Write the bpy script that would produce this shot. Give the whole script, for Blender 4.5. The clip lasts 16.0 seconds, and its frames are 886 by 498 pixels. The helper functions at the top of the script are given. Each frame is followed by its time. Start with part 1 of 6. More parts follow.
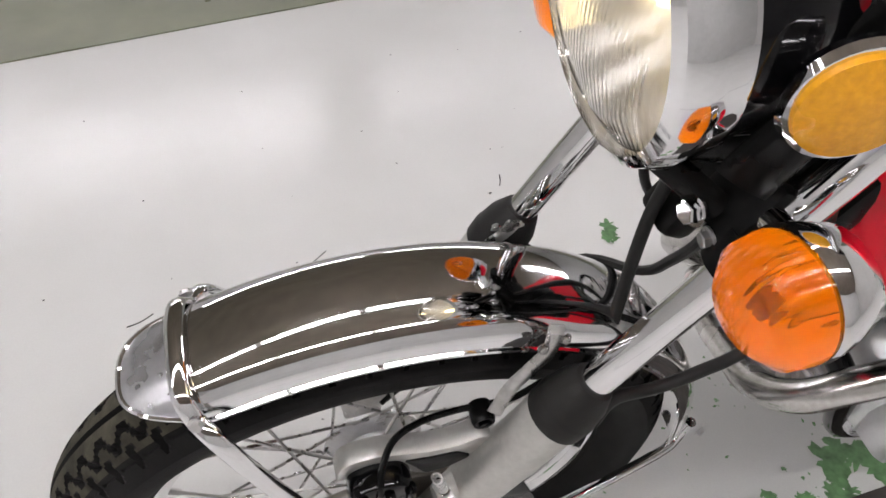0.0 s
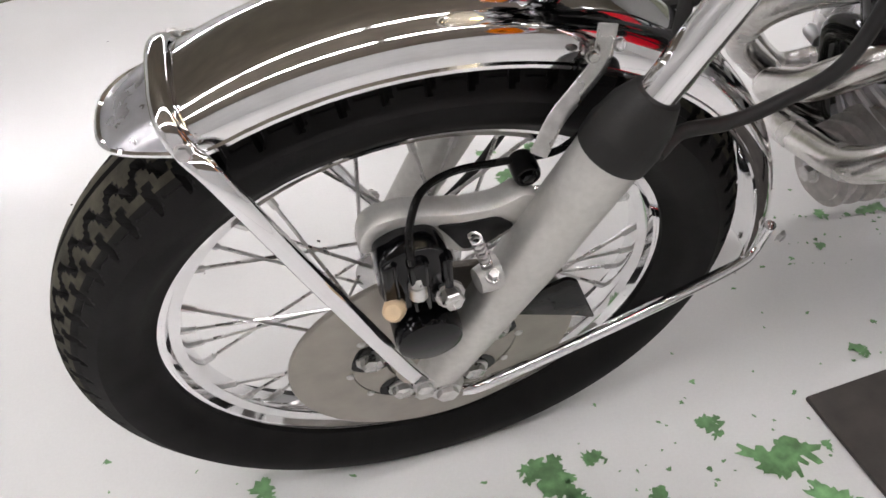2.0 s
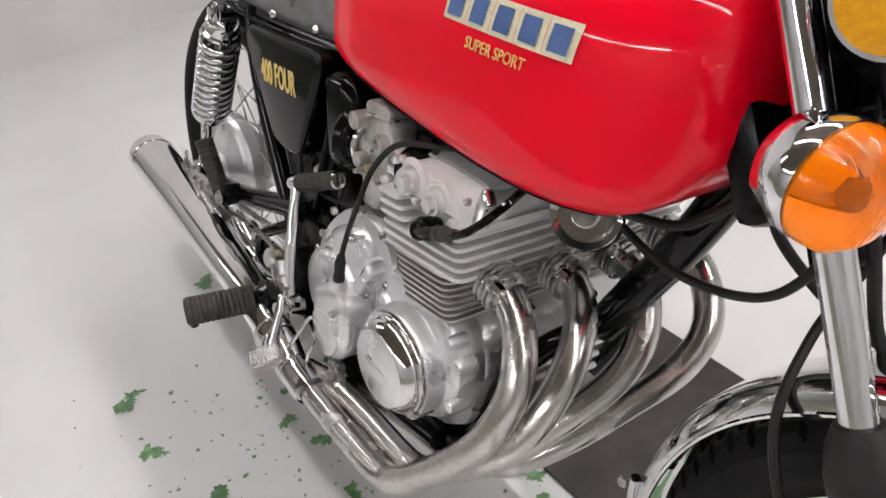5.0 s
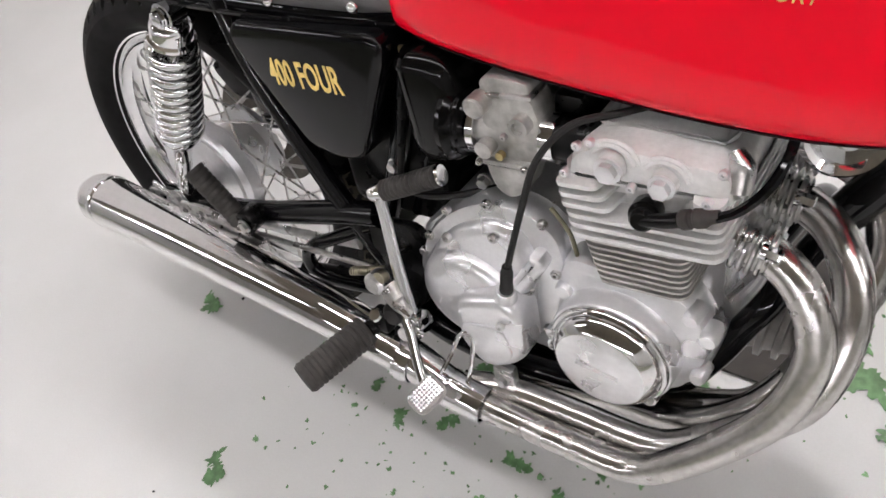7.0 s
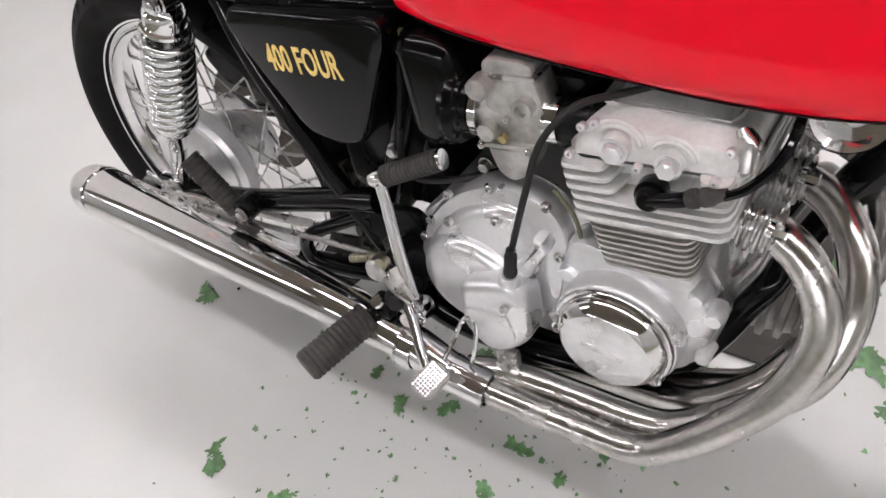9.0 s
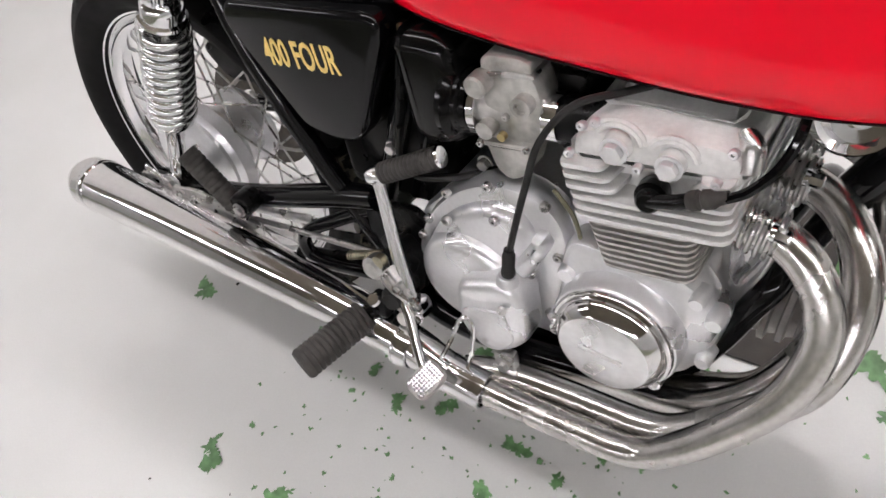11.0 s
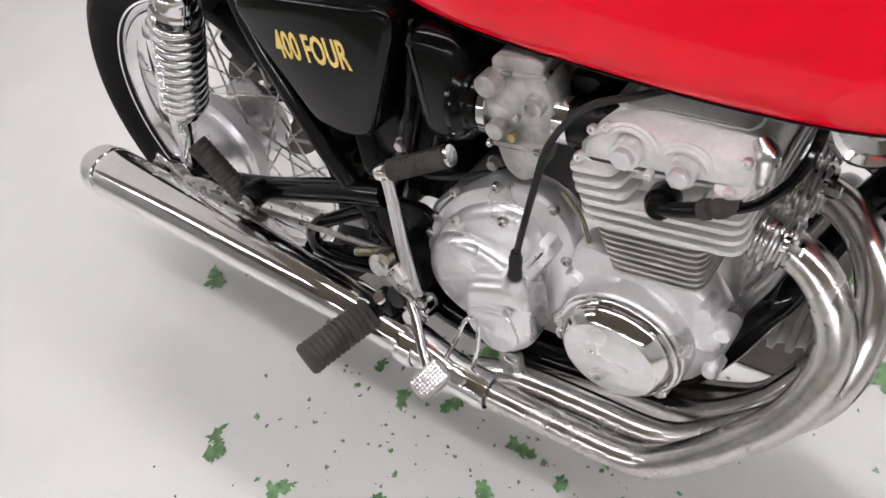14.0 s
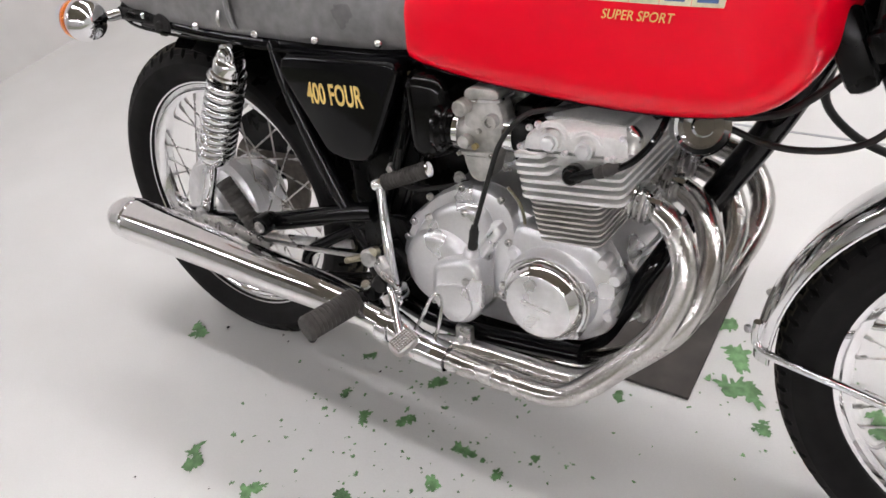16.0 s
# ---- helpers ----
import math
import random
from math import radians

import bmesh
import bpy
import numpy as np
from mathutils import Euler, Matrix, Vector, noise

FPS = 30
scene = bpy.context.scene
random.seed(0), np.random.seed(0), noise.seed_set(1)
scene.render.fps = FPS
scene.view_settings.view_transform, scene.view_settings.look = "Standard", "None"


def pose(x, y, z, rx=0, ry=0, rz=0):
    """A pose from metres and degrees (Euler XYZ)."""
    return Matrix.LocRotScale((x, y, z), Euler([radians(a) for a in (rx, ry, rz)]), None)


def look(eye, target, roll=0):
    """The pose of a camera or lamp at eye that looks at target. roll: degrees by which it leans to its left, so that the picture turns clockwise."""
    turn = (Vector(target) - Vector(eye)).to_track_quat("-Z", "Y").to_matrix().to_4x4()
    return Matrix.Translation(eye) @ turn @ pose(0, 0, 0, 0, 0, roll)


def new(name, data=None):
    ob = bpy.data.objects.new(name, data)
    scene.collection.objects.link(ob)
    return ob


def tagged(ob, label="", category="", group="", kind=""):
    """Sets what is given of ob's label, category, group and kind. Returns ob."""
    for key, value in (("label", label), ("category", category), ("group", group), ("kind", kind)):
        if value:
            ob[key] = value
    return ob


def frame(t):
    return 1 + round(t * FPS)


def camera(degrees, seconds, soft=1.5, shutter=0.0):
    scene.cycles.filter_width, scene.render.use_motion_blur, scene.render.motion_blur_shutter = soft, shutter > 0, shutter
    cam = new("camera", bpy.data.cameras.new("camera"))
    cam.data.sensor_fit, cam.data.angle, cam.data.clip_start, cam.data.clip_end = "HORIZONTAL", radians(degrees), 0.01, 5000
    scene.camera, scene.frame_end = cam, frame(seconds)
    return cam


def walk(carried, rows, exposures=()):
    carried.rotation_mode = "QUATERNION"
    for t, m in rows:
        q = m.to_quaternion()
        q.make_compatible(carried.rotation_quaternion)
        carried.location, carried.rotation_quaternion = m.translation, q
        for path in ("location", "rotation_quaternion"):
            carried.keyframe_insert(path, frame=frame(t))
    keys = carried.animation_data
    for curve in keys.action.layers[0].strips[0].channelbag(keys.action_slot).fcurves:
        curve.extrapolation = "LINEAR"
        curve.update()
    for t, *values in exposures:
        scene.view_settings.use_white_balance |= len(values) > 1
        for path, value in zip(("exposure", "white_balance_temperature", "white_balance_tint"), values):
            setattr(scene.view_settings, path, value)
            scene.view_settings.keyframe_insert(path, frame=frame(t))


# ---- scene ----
cam = camera(60.14, 16.0, soft=1.6)
PATH = [
    (0, (0.7703, 0.5008, 1.0242), (0.5248, -0.1955, 0.3497), 1.21),
    (0.5, (0.8113, 0.4933, 0.9061), (0.5323, -0.2000, 0.2417), 0.00),
    (1, (0.7867, 0.4999, 0.8198), (0.5626, -0.1896, 0.1310), -0.66),
    (1.5, (0.7735, 0.5275, 0.8097), (0.5890, -0.1653, 0.1125), -3.17),
    (2, (0.7777, 0.5525, 0.8365), (0.5997, -0.1452, 0.1427), -5.58),
    (2.5, (0.8004, 0.5413, 0.8748), (0.5826, -0.1459, 0.1816), -7.38),
    (2.8, (0.8596, 0.4798, 0.9337), (0.5703, -0.1346, 0.1996), -6.60),
    (3, (0.9408, 0.4585, 0.9118), (0.5661, -0.1496, 0.2119), -7.03),
    (3.5, (1.0771, 0.2863, 0.9181), (0.5195, -0.1376, 0.2044), -7.05),
    (3.8, (1.0591, 0.1243, 0.9552), (0.4111, -0.1280, 0.2365), -8.92),
    (3.9, (1.0224, 0.0711, 0.9495), (0.3452, -0.1292, 0.2414), -8.31),
    (4, (1.0126, 0.0268, 0.9596), (0.3022, -0.1267, 0.2728), -8.25),
    (4.1, (1.0005, -0.0312, 0.9792), (0.2665, -0.1232, 0.3063), -8.46),
    (4.2, (0.9898, -0.0880, 0.9876), (0.2355, -0.1162, 0.3317), -8.55),
    (4.3, (0.9683, -0.1403, 0.9995), (0.2068, -0.1064, 0.3522), -8.24),
    (4.5, (0.8970, -0.1900, 1.0130), (0.1255, -0.0530, 0.3915), -9.90),
    (4.7, (0.8080, -0.2500, 1.0130), (0.0560, -0.0030, 0.4130), -9.70),
    (5, (0.6770, -0.3520, 1.0230), (-0.0165, 0.0655, 0.4360), -7.80),
    (5.2, (0.5940, -0.4040, 1.0130), (-0.0485, 0.0925, 0.4285), -6.40),
    (7.5, (0.3144, -0.4008, 1.1047), (-0.1901, -0.0173, 0.3312), -26.87),
    (8, (0.3075, -0.4072, 1.1027), (-0.1941, -0.0112, 0.3335), -26.13),
    (8.5, (0.3129, -0.4100, 1.0987), (-0.1842, -0.0075, 0.3300), -25.63),
    (9, (0.3103, -0.4103, 1.0927), (-0.1866, -0.0055, 0.3250), -25.35),
    (11.5, (0.3087, -0.3985, 1.0843), (-0.1912, -0.0042, 0.3132), -25.27),
    (12, (0.3045, -0.3988, 1.0852), (-0.1959, -0.0080, 0.3126), -25.39),
    (12.5, (0.3102, -0.3986, 1.0844), (-0.1933, -0.0109, 0.3122), -25.54),
    (13, (0.3133, -0.3968, 1.0842), (-0.1937, -0.0137, 0.3121), -25.64),
    (13.5, (0.3143, -0.3927, 1.0817), (-0.1956, -0.0136, 0.3096), -25.60),
    (14, (0.3084, -0.3866, 1.0798), (-0.2030, -0.0062, 0.3093), -25.04),
    (14.5, (0.3034, -0.3839, 1.0804), (-0.2063, 0.0132, 0.3171), -23.54),
    (15, (0.3249, -0.4068, 1.0814), (-0.1829, 0.0272, 0.3373), -20.99),
    (15.5, (0.3549, -0.4836, 1.0835), (-0.1468, 0.0260, 0.3844), -16.65),
    (16, (0.4813, -0.7324, 1.1334), (-0.0191, -0.1342, 0.5074), -12.74),
]
walk(cam, [(t, look(eye, target, roll)) for t, eye, target, roll in PATH],
     exposures=[(0.0, -0.20), (1.5, 0.02), (2.5, 0.0), (3.5, -0.20), (4.0, -0.16), (4.5, -0.10), (5.0, 0.0), (7.5, 0.17), (14.5, 0.19), (16.0, 0.18)])

# ---- light: a closed workshop lit by rows of ceiling tubes ----
world = bpy.data.worlds.new("world")
scene.world = world
world.use_nodes = True
world.node_tree.nodes["Background"].inputs["Color"].default_value = (0.9, 0.95, 1.0, 1)
world.node_tree.nodes["Background"].inputs["Strength"].default_value = 0.3
TUBE_LIGHT = 43.0
CEILING_Z = 2.75


# ---- materials ----
def make_material(name, color, rough=0.5, metal=0.0, vary=0.12, scale=30.0, bump=0.0, bump_scale=200.0,
                  rough_vary=0.1, dark=None, stain=0.0, stain_scale=6.0, coat=0.0, spread=0.0, spec=0.5, soft=0.0):
    m = bpy.data.materials.new(name)
    m.use_nodes = True
    nt = m.node_tree
    b = nt.nodes["Principled BSDF"]
    tc = nt.nodes.new("ShaderNodeTexCoord")
    n1 = nt.nodes.new("ShaderNodeTexNoise")
    n1.inputs["Scale"].default_value = scale
    n1.inputs["Detail"].default_value = 6
    n2 = nt.nodes.new("ShaderNodeTexNoise")
    n2.inputs["Scale"].default_value = stain_scale
    n2.inputs["Detail"].default_value = 4
    for n in (n1, n2):
        nt.links.new(tc.outputs["Object"], n.inputs["Vector"])
    low = dark or tuple(c * (1 - vary) for c in color)
    high = tuple(min(1.0, c * (1 + vary)) for c in color)
    ramp = nt.nodes.new("ShaderNodeValToRGB")
    ramp.color_ramp.elements[0].position, ramp.color_ramp.elements[1].position = 0.3, 0.7
    ramp.color_ramp.elements[0].color = (*low, 1)
    ramp.color_ramp.elements[1].color = (*high, 1)
    nt.links.new(n1.outputs["Fac"], ramp.inputs["Fac"])
    last = ramp.outputs["Color"]
    if stain:
        mix = nt.nodes.new("ShaderNodeMix")
        mix.data_type, mix.blend_type = "RGBA", "MULTIPLY"
        r2 = nt.nodes.new("ShaderNodeValToRGB")
        r2.color_ramp.elements[0].position, r2.color_ramp.elements[1].position = 0.35 - soft, 0.6 + soft
        r2.color_ramp.elements[0].color = (1 - stain, 1 - stain, 1 - stain * 1.05, 1)
        r2.color_ramp.elements[1].color = (1, 1, 1, 1)
        nt.links.new(n2.outputs["Fac"], r2.inputs["Fac"])
        mix.inputs["Factor"].default_value = 1.0
        nt.links.new(last, mix.inputs["A"])
        nt.links.new(r2.outputs["Color"], mix.inputs["B"])
        last = mix.outputs["Result"]
    if spread:
        info = nt.nodes.new("ShaderNodeObjectInfo")
        hsv = nt.nodes.new("ShaderNodeHueSaturation")
        rng = nt.nodes.new("ShaderNodeMapRange")
        rng.inputs["To Min"].default_value, rng.inputs["To Max"].default_value = 1 - spread, 1 + spread
        nt.links.new(info.outputs["Random"], rng.inputs["Value"])
        nt.links.new(rng.outputs["Result"], hsv.inputs["Value"])
        nt.links.new(last, hsv.inputs["Color"])
        last = hsv.outputs["Color"]
    nt.links.new(last, b.inputs["Base Color"])
    rr = nt.nodes.new("ShaderNodeMapRange")
    rr.inputs["From Min"].default_value, rr.inputs["From Max"].default_value = 0.3, 0.7
    rr.inputs["To Min"].default_value = max(0.02, rough - rough_vary)
    rr.inputs["To Max"].default_value = min(1.0, rough + rough_vary)
    nt.links.new(n2.outputs["Fac"], rr.inputs["Value"])
    nt.links.new(rr.outputs["Result"], b.inputs["Roughness"])
    b.inputs["Metallic"].default_value = metal
    b.inputs["Coat Weight"].default_value = coat
    b.inputs["Specular IOR Level"].default_value = spec
    b.inputs["Coat Roughness"].default_value = 0.04
    if bump:
        n3 = nt.nodes.new("ShaderNodeTexNoise")
        n3.inputs["Scale"].default_value = bump_scale
        n3.inputs["Detail"].default_value = 4
        nt.links.new(tc.outputs["Object"], n3.inputs["Vector"])
        bp = nt.nodes.new("ShaderNodeBump")
        bp.inputs["Strength"].default_value = bump
        bp.inputs["Distance"].default_value = 0.001
        nt.links.new(n3.outputs["Fac"], bp.inputs["Height"])
        nt.links.new(bp.outputs["Normal"], b.inputs["Normal"])
    return m


def make_glow(name, color, strength):
    m = bpy.data.materials.new(name)
    m.use_nodes = True
    b = m.node_tree.nodes["Principled BSDF"]
    b.inputs["Base Color"].default_value = (0.8, 0.8, 0.8, 1)
    b.inputs["Emission Color"].default_value = (*color, 1)
    b.inputs["Emission Strength"].default_value = strength
    return m


def make_glass(name, color, rough=0.03, ior=1.45):
    m = bpy.data.materials.new(name)
    m.use_nodes = True
    nt = m.node_tree
    b = nt.nodes["Principled BSDF"]
    b.inputs["Base Color"].default_value = (*color, 1)
    b.inputs["Transmission Weight"].default_value = 1.0
    b.inputs["Roughness"].default_value = rough
    b.inputs["IOR"].default_value = ior
    return m


CHROME = make_material("chrome", (0.86, 0.86, 0.87), 0.05, 1.0, 0.03, 60, rough_vary=0.025, stain=0.04, stain_scale=20)
CHROME_WORN = make_material("worn_chrome", (0.66, 0.64, 0.62), 0.23, 1.0, 0.12, 160, rough_vary=0.07, stain=0.20, stain_scale=22, soft=0.2, bump=0.03, bump_scale=900)
CHROME_RUBBED = make_material("rubbed_chrome", (0.68, 0.68, 0.715), 0.30, 1.0, 0.06, 120, rough_vary=0.08, stain=0.10, stain_scale=30, bump=0.05, bump_scale=700)
CHROME_SOFT = make_material("dulled_chrome", (0.84, 0.83, 0.83), 0.09, 1.0, 0.03, 90, rough_vary=0.03, stain=0.08, stain_scale=9, soft=0.2)
SPRING_STEEL = make_material("chromed_spring_steel", (0.80, 0.80, 0.80), 0.20, 1.0, 0.05, 90, rough_vary=0.06, stain=0.12, stain_scale=30)
OIL_FILTER = make_material("pale_filter_casting", (0.48, 0.46, 0.44), 0.5, 0.5, 0.12, 90, bump=0.3, bump_scale=600, stain=0.2, stain_scale=30)
PALE_ZINC = make_material("yellow_passivated_steel", (0.62, 0.58, 0.44), 0.35, 1.0, 0.15, 120, stain=0.25, stain_scale=50)
STEEL = make_material("zinc_steel", (0.62, 0.61, 0.6), 0.3, 1.0, 0.12, 120, rough_vary=0.1, stain=0.2, stain_scale=40)
CAST = make_material("cast_aluminium", (0.86, 0.86, 0.875), 0.31, 0.8, 0.03, 200, bump=0.10, bump_scale=900, rough_vary=0.07, stain=0.08, stain_scale=14, soft=0.15)
CAST_ROUGH = make_material("blasted_aluminium", (0.80, 0.795, 0.785), 0.6, 0.12, 0.05, 200, bump=0.4, bump_scale=800, stain=0.16, stain_scale=25, soft=0.1, spec=0.3)
POLISHED_SOFT = make_material("brushed_aluminium", (0.87, 0.87, 0.88), 0.32, 0.8, 0.05, 90, rough_vary=0.07, stain=0.1, stain_scale=30)
POLISHED = make_material("polished_aluminium", (0.78, 0.78, 0.78), 0.18, 1.0, 0.06, 70, rough_vary=0.07, stain=0.1, stain_scale=30)
REFLECTOR = make_material("silvered_reflector", (0.95, 0.94, 0.92), 0.32, 1.0, 0.02, 70)
BOUNCE_WALL = make_material("bounce_wall_grey", (0.42, 0.41, 0.40), 0.7, 0.0, 0.06, 8, stain=0.1, stain_scale=2)
FIN_DARK = make_material("weathered_aluminium", (0.62, 0.60, 0.575), 0.5, 0.35, 0.12, 90, bump=0.3, bump_scale=600, stain=0.25, stain_scale=30)
# Dark casting: oily on the sprocket, standing in for shade on the sump.
SHADED_CASTING = make_material("shaded_grimy_casting", (0.20, 0.18, 0.16), 0.5, 0.6, 0.2, 90, bump=0.3, bump_scale=600, stain=0.3, stain_scale=30)
RUBBER = make_material("tyre_rubber", (0.0070, 0.0065, 0.0065), 0.68, 0.0, 0.25, 40, bump=0.2, bump_scale=500, rough_vary=0.1, stain=0.2, stain_scale=12, spec=0.2)
RUBBER_TREAD = make_material("worn_tread_rubber", (0.060, 0.056, 0.042), 0.85, 0.0, 0.35, 60, bump=0.4, bump_scale=400, stain=0.4, stain_scale=25, spec=0.2)
RUBBER_PEG = make_material("soft_black_rubber", (0.012, 0.0115, 0.011), 0.5, 0.0, 0.2, 80, bump=0.2, bump_scale=500, spec=0.35)
GREY_RUBBER = make_material("worn_grey_rubber", (0.052, 0.048, 0.045), 0.6, 0.0, 0.25, 90, bump=0.3, bump_scale=500, stain=0.3, stain_scale=40, spec=0.3)
CREAM_RUBBER = make_material("cream_rubber", (0.62, 0.47, 0.30), 0.6, 0.0, 0.1, 90)
BLACK_GLOSS = make_material("black_enamel", (0.0025, 0.0025, 0.003), 0.07, 0.0, 0.2, 30, rough_vary=0.03, spec=0.26)
BLACK_SATIN = make_material("black_paint", (0.005, 0.005, 0.005), 0.28, 0.0, 0.3, 50, bump=0.08, bump_scale=300, stain=0.3, stain_scale=20, spec=0.16)
FORK_ALLOY = make_material("fork_alloy", (0.60, 0.59, 0.565), 0.42, 0.6, 0.06, 160, bump=0.15, bump_scale=700, rough_vary=0.08, stain=0.15, stain_scale=16, soft=0.1)
BLACK_PLASTIC = make_material("black_plastic", (0.003, 0.003, 0.003), 0.13, 0.0, 0.2, 60, bump=0.04, bump_scale=120, spec=0.2)
RED_PAINT = make_material("red_enamel", (0.90, 0.0015, 0.020), 0.35, 0.0, 0.03, 12, rough_vary=0.04, spec=0.04, coat=0.7)
VINYL = make_material("seat_vinyl", (0.20, 0.198, 0.20), 0.34, 0.0, 0.2, 50, bump=0.35, bump_scale=350, stain=0.2, stain_scale=9)
AMBER = make_glass("amber_lens", (1.0, 0.31, 0.002), 0.05)
LAMP_DISH = make_material("silvered_lamp_dish", (0.90, 0.90, 0.88), 0.5, 0.25, 0.04, 60)
AMBER_PLAIN = make_material("amber_reflector", (0.95, 0.42, 0.01), 0.2, 0.1, 0.12, 220, bump=0.4, bump_scale=500)
LENS = make_glass("clear_lens", (1.0, 0.99, 0.97), 0.12)
GOLD = make_material("gold_print", (0.85, 0.62, 0.2), 0.4, 0.0, 0.1, 200)
BLUE_PRINT = make_material("blue_print", (0.07, 0.14, 0.33), 0.4, 0.0, 0.1, 200)
WHITE_PRINT = make_material("cream_print", (0.8, 0.72, 0.5), 0.4, 0.0, 0.1, 200)
DISC_STEEL = make_material("disc_steel", (0.36, 0.335, 0.30), 0.42, 1.0, 0.08, 40, rough_vary=0.06, stain=0.12, stain_scale=20, soft=0.15)
OLD_WIRE = make_material("aged_wire", (0.2, 0.19, 0.12), 0.5)
BRASS = make_material("brass", (0.58, 0.47, 0.24), 0.38, 1.0, 0.15, 100, stain=0.2, stain_scale=40)
CARB = make_material("carburettor_alloy", (0.56, 0.55, 0.525), 0.4, 0.55, 0.14, 110, bump=0.35, bump_scale=500, stain=0.35, stain_scale=40)
MAT_BLACK = make_material("rubber_mat", (0.050, 0.043, 0.038), 0.7, 0.0, 0.3, 20, bump=0.35, bump_scale=300, stain=0.35, stain_scale=5)
WALL_PAINT = make_material("pale_wall_paint", (0.5, 0.5, 0.49), 0.7, 0.0, 0.03, 8, bump=0.1, bump_scale=150, stain=0.05, stain_scale=2)
CEILING_BOARD = make_material("ceiling_board", (0.2, 0.17, 0.135), 0.7, 0.0, 0.12, 3, stain=0.1, stain_scale=2)
GREY_WALL = make_material("grey_wall_paint", (0.66, 0.65, 0.64), 0.7, 0.0, 0.03, 8, stain=0.05, stain_scale=2)
JOINT = make_material("joint_filler", (0.3, 0.31, 0.32), 0.6)
GREEN_CHIP = make_material("old_green_floor_paint", (0.15, 0.30, 0.13), 0.45, 0.0, 0.35, 60, bump=0.3, bump_scale=300, stain=0.3, stain_scale=40, spread=0.25)
BORDER = make_material("olive_floor_paint", (0.17, 0.18, 0.11), 0.35, 0.0, 0.15, 5, stain=0.2, stain_scale=2)
FLOOR = make_material("pale_epoxy_floor", (0.69, 0.69, 0.68), 0.23, 0.0, 0.02, 260, bump=0.05, bump_scale=14, rough_vary=0.03, stain=0.085, stain_scale=3.4, soft=0.2, spec=0.36)
FILL_TUBE = make_glow("fill_tube_glow", (1.0, 0.965, 1.01), TUBE_LIGHT)
TUBE_BRIGHT = make_glow("bright_tube_glow", (1.0, 0.965, 1.01), TUBE_LIGHT * 2.0)
TUBE_NEAR = make_glow("near_tube_glow", (1.0, 0.96, 0.98), TUBE_LIGHT * 1.15)
TUBE_DIM = make_glow("dim_tube_glow", (1.0, 0.96, 0.98), TUBE_LIGHT * 0.66)
TUBE_NEW = make_glow("new_tube_glow", (1.0, 0.965, 1.01), TUBE_LIGHT * 1.05)
PILOT = make_glow("pilot_bulb_glow", (1.0, 0.76, 0.36), 40.0)


def add_flutes(m, scale, strength):
    """Pressed ribs in a lens."""
    nt = m.node_tree
    wv, wt, wb = (nt.nodes.new(k) for k in ("ShaderNodeTexWave", "ShaderNodeTexCoord", "ShaderNodeBump"))
    wv.wave_type, wv.bands_direction = "BANDS", "Y"
    wv.inputs["Scale"].default_value = scale
    wb.inputs["Strength"].default_value, wb.inputs["Distance"].default_value = strength, 0.001
    nt.links.new(wt.outputs["Object"], wv.inputs["Vector"])
    nt.links.new(wv.outputs["Color"], wb.inputs["Height"])
    nt.links.new(wb.outputs["Normal"], nt.nodes["Principled BSDF"].inputs["Normal"])


add_flutes(LENS, 75, 0.05)
add_flutes(AMBER, 60, 0.25)
LAMP_BODY = make_material("white_lamp_body", (0.8, 0.8, 0.8), 0.4)


# ---- mesh helpers ----
def finish(bm, name, material, smooth=40):
    bmesh.ops.recalc_face_normals(bm, faces=bm.faces)
    me = bpy.data.meshes.new(name)
    for f in bm.faces:
        f.smooth = smooth > 0
    if smooth > 0:
        for e in bm.edges:
            if len(e.link_faces) == 2 and e.calc_face_angle(0) > radians(smooth):
                e.smooth = False
    bm.to_mesh(me)
    bm.free()
    me.materials.append(material)
    return me


def part(name, bm, material, parent, label="", m=None, smooth=40):
    """One mesh object under a thing or a part."""
    ob = new(name, bm if isinstance(bm, bpy.types.Mesh) else finish(bm, name, material, smooth))
    ob.parent = parent
    if m is not None:
        ob.matrix_basis = m
    return tagged(ob, label)


def thing(name, label, category, m=None, kind="", group=""):
    ob = new(name)
    if m is not None:
        ob.matrix_basis = m
    return tagged(ob, label, category, group, kind)


def single(name, bm, material, label, category, kind="", smooth=40, group=""):
    return tagged(new(name, finish(bm, name, material, smooth)), label, category, group, kind)


def V(*a):
    return Vector(a)


def curve_points(pts, steps=6):
    """A smooth line through the points (Catmull-Rom)."""
    p = [Vector(q) for q in pts]
    if len(p) < 3:
        return p
    p = [2 * p[0] - p[1]] + p + [2 * p[-1] - p[-2]]
    out = []
    for i in range(1, len(p) - 2):
        a, b, c, d = p[i - 1:i + 3]
        for k in range(steps):
            t = k / steps
            out.append(0.5 * (2 * b + (c - a) * t + (2 * a - 5 * b + 4 * c - d) * t * t + (3 * b - a - 3 * c + d) * t ** 3))
    return out + [p[-2]]


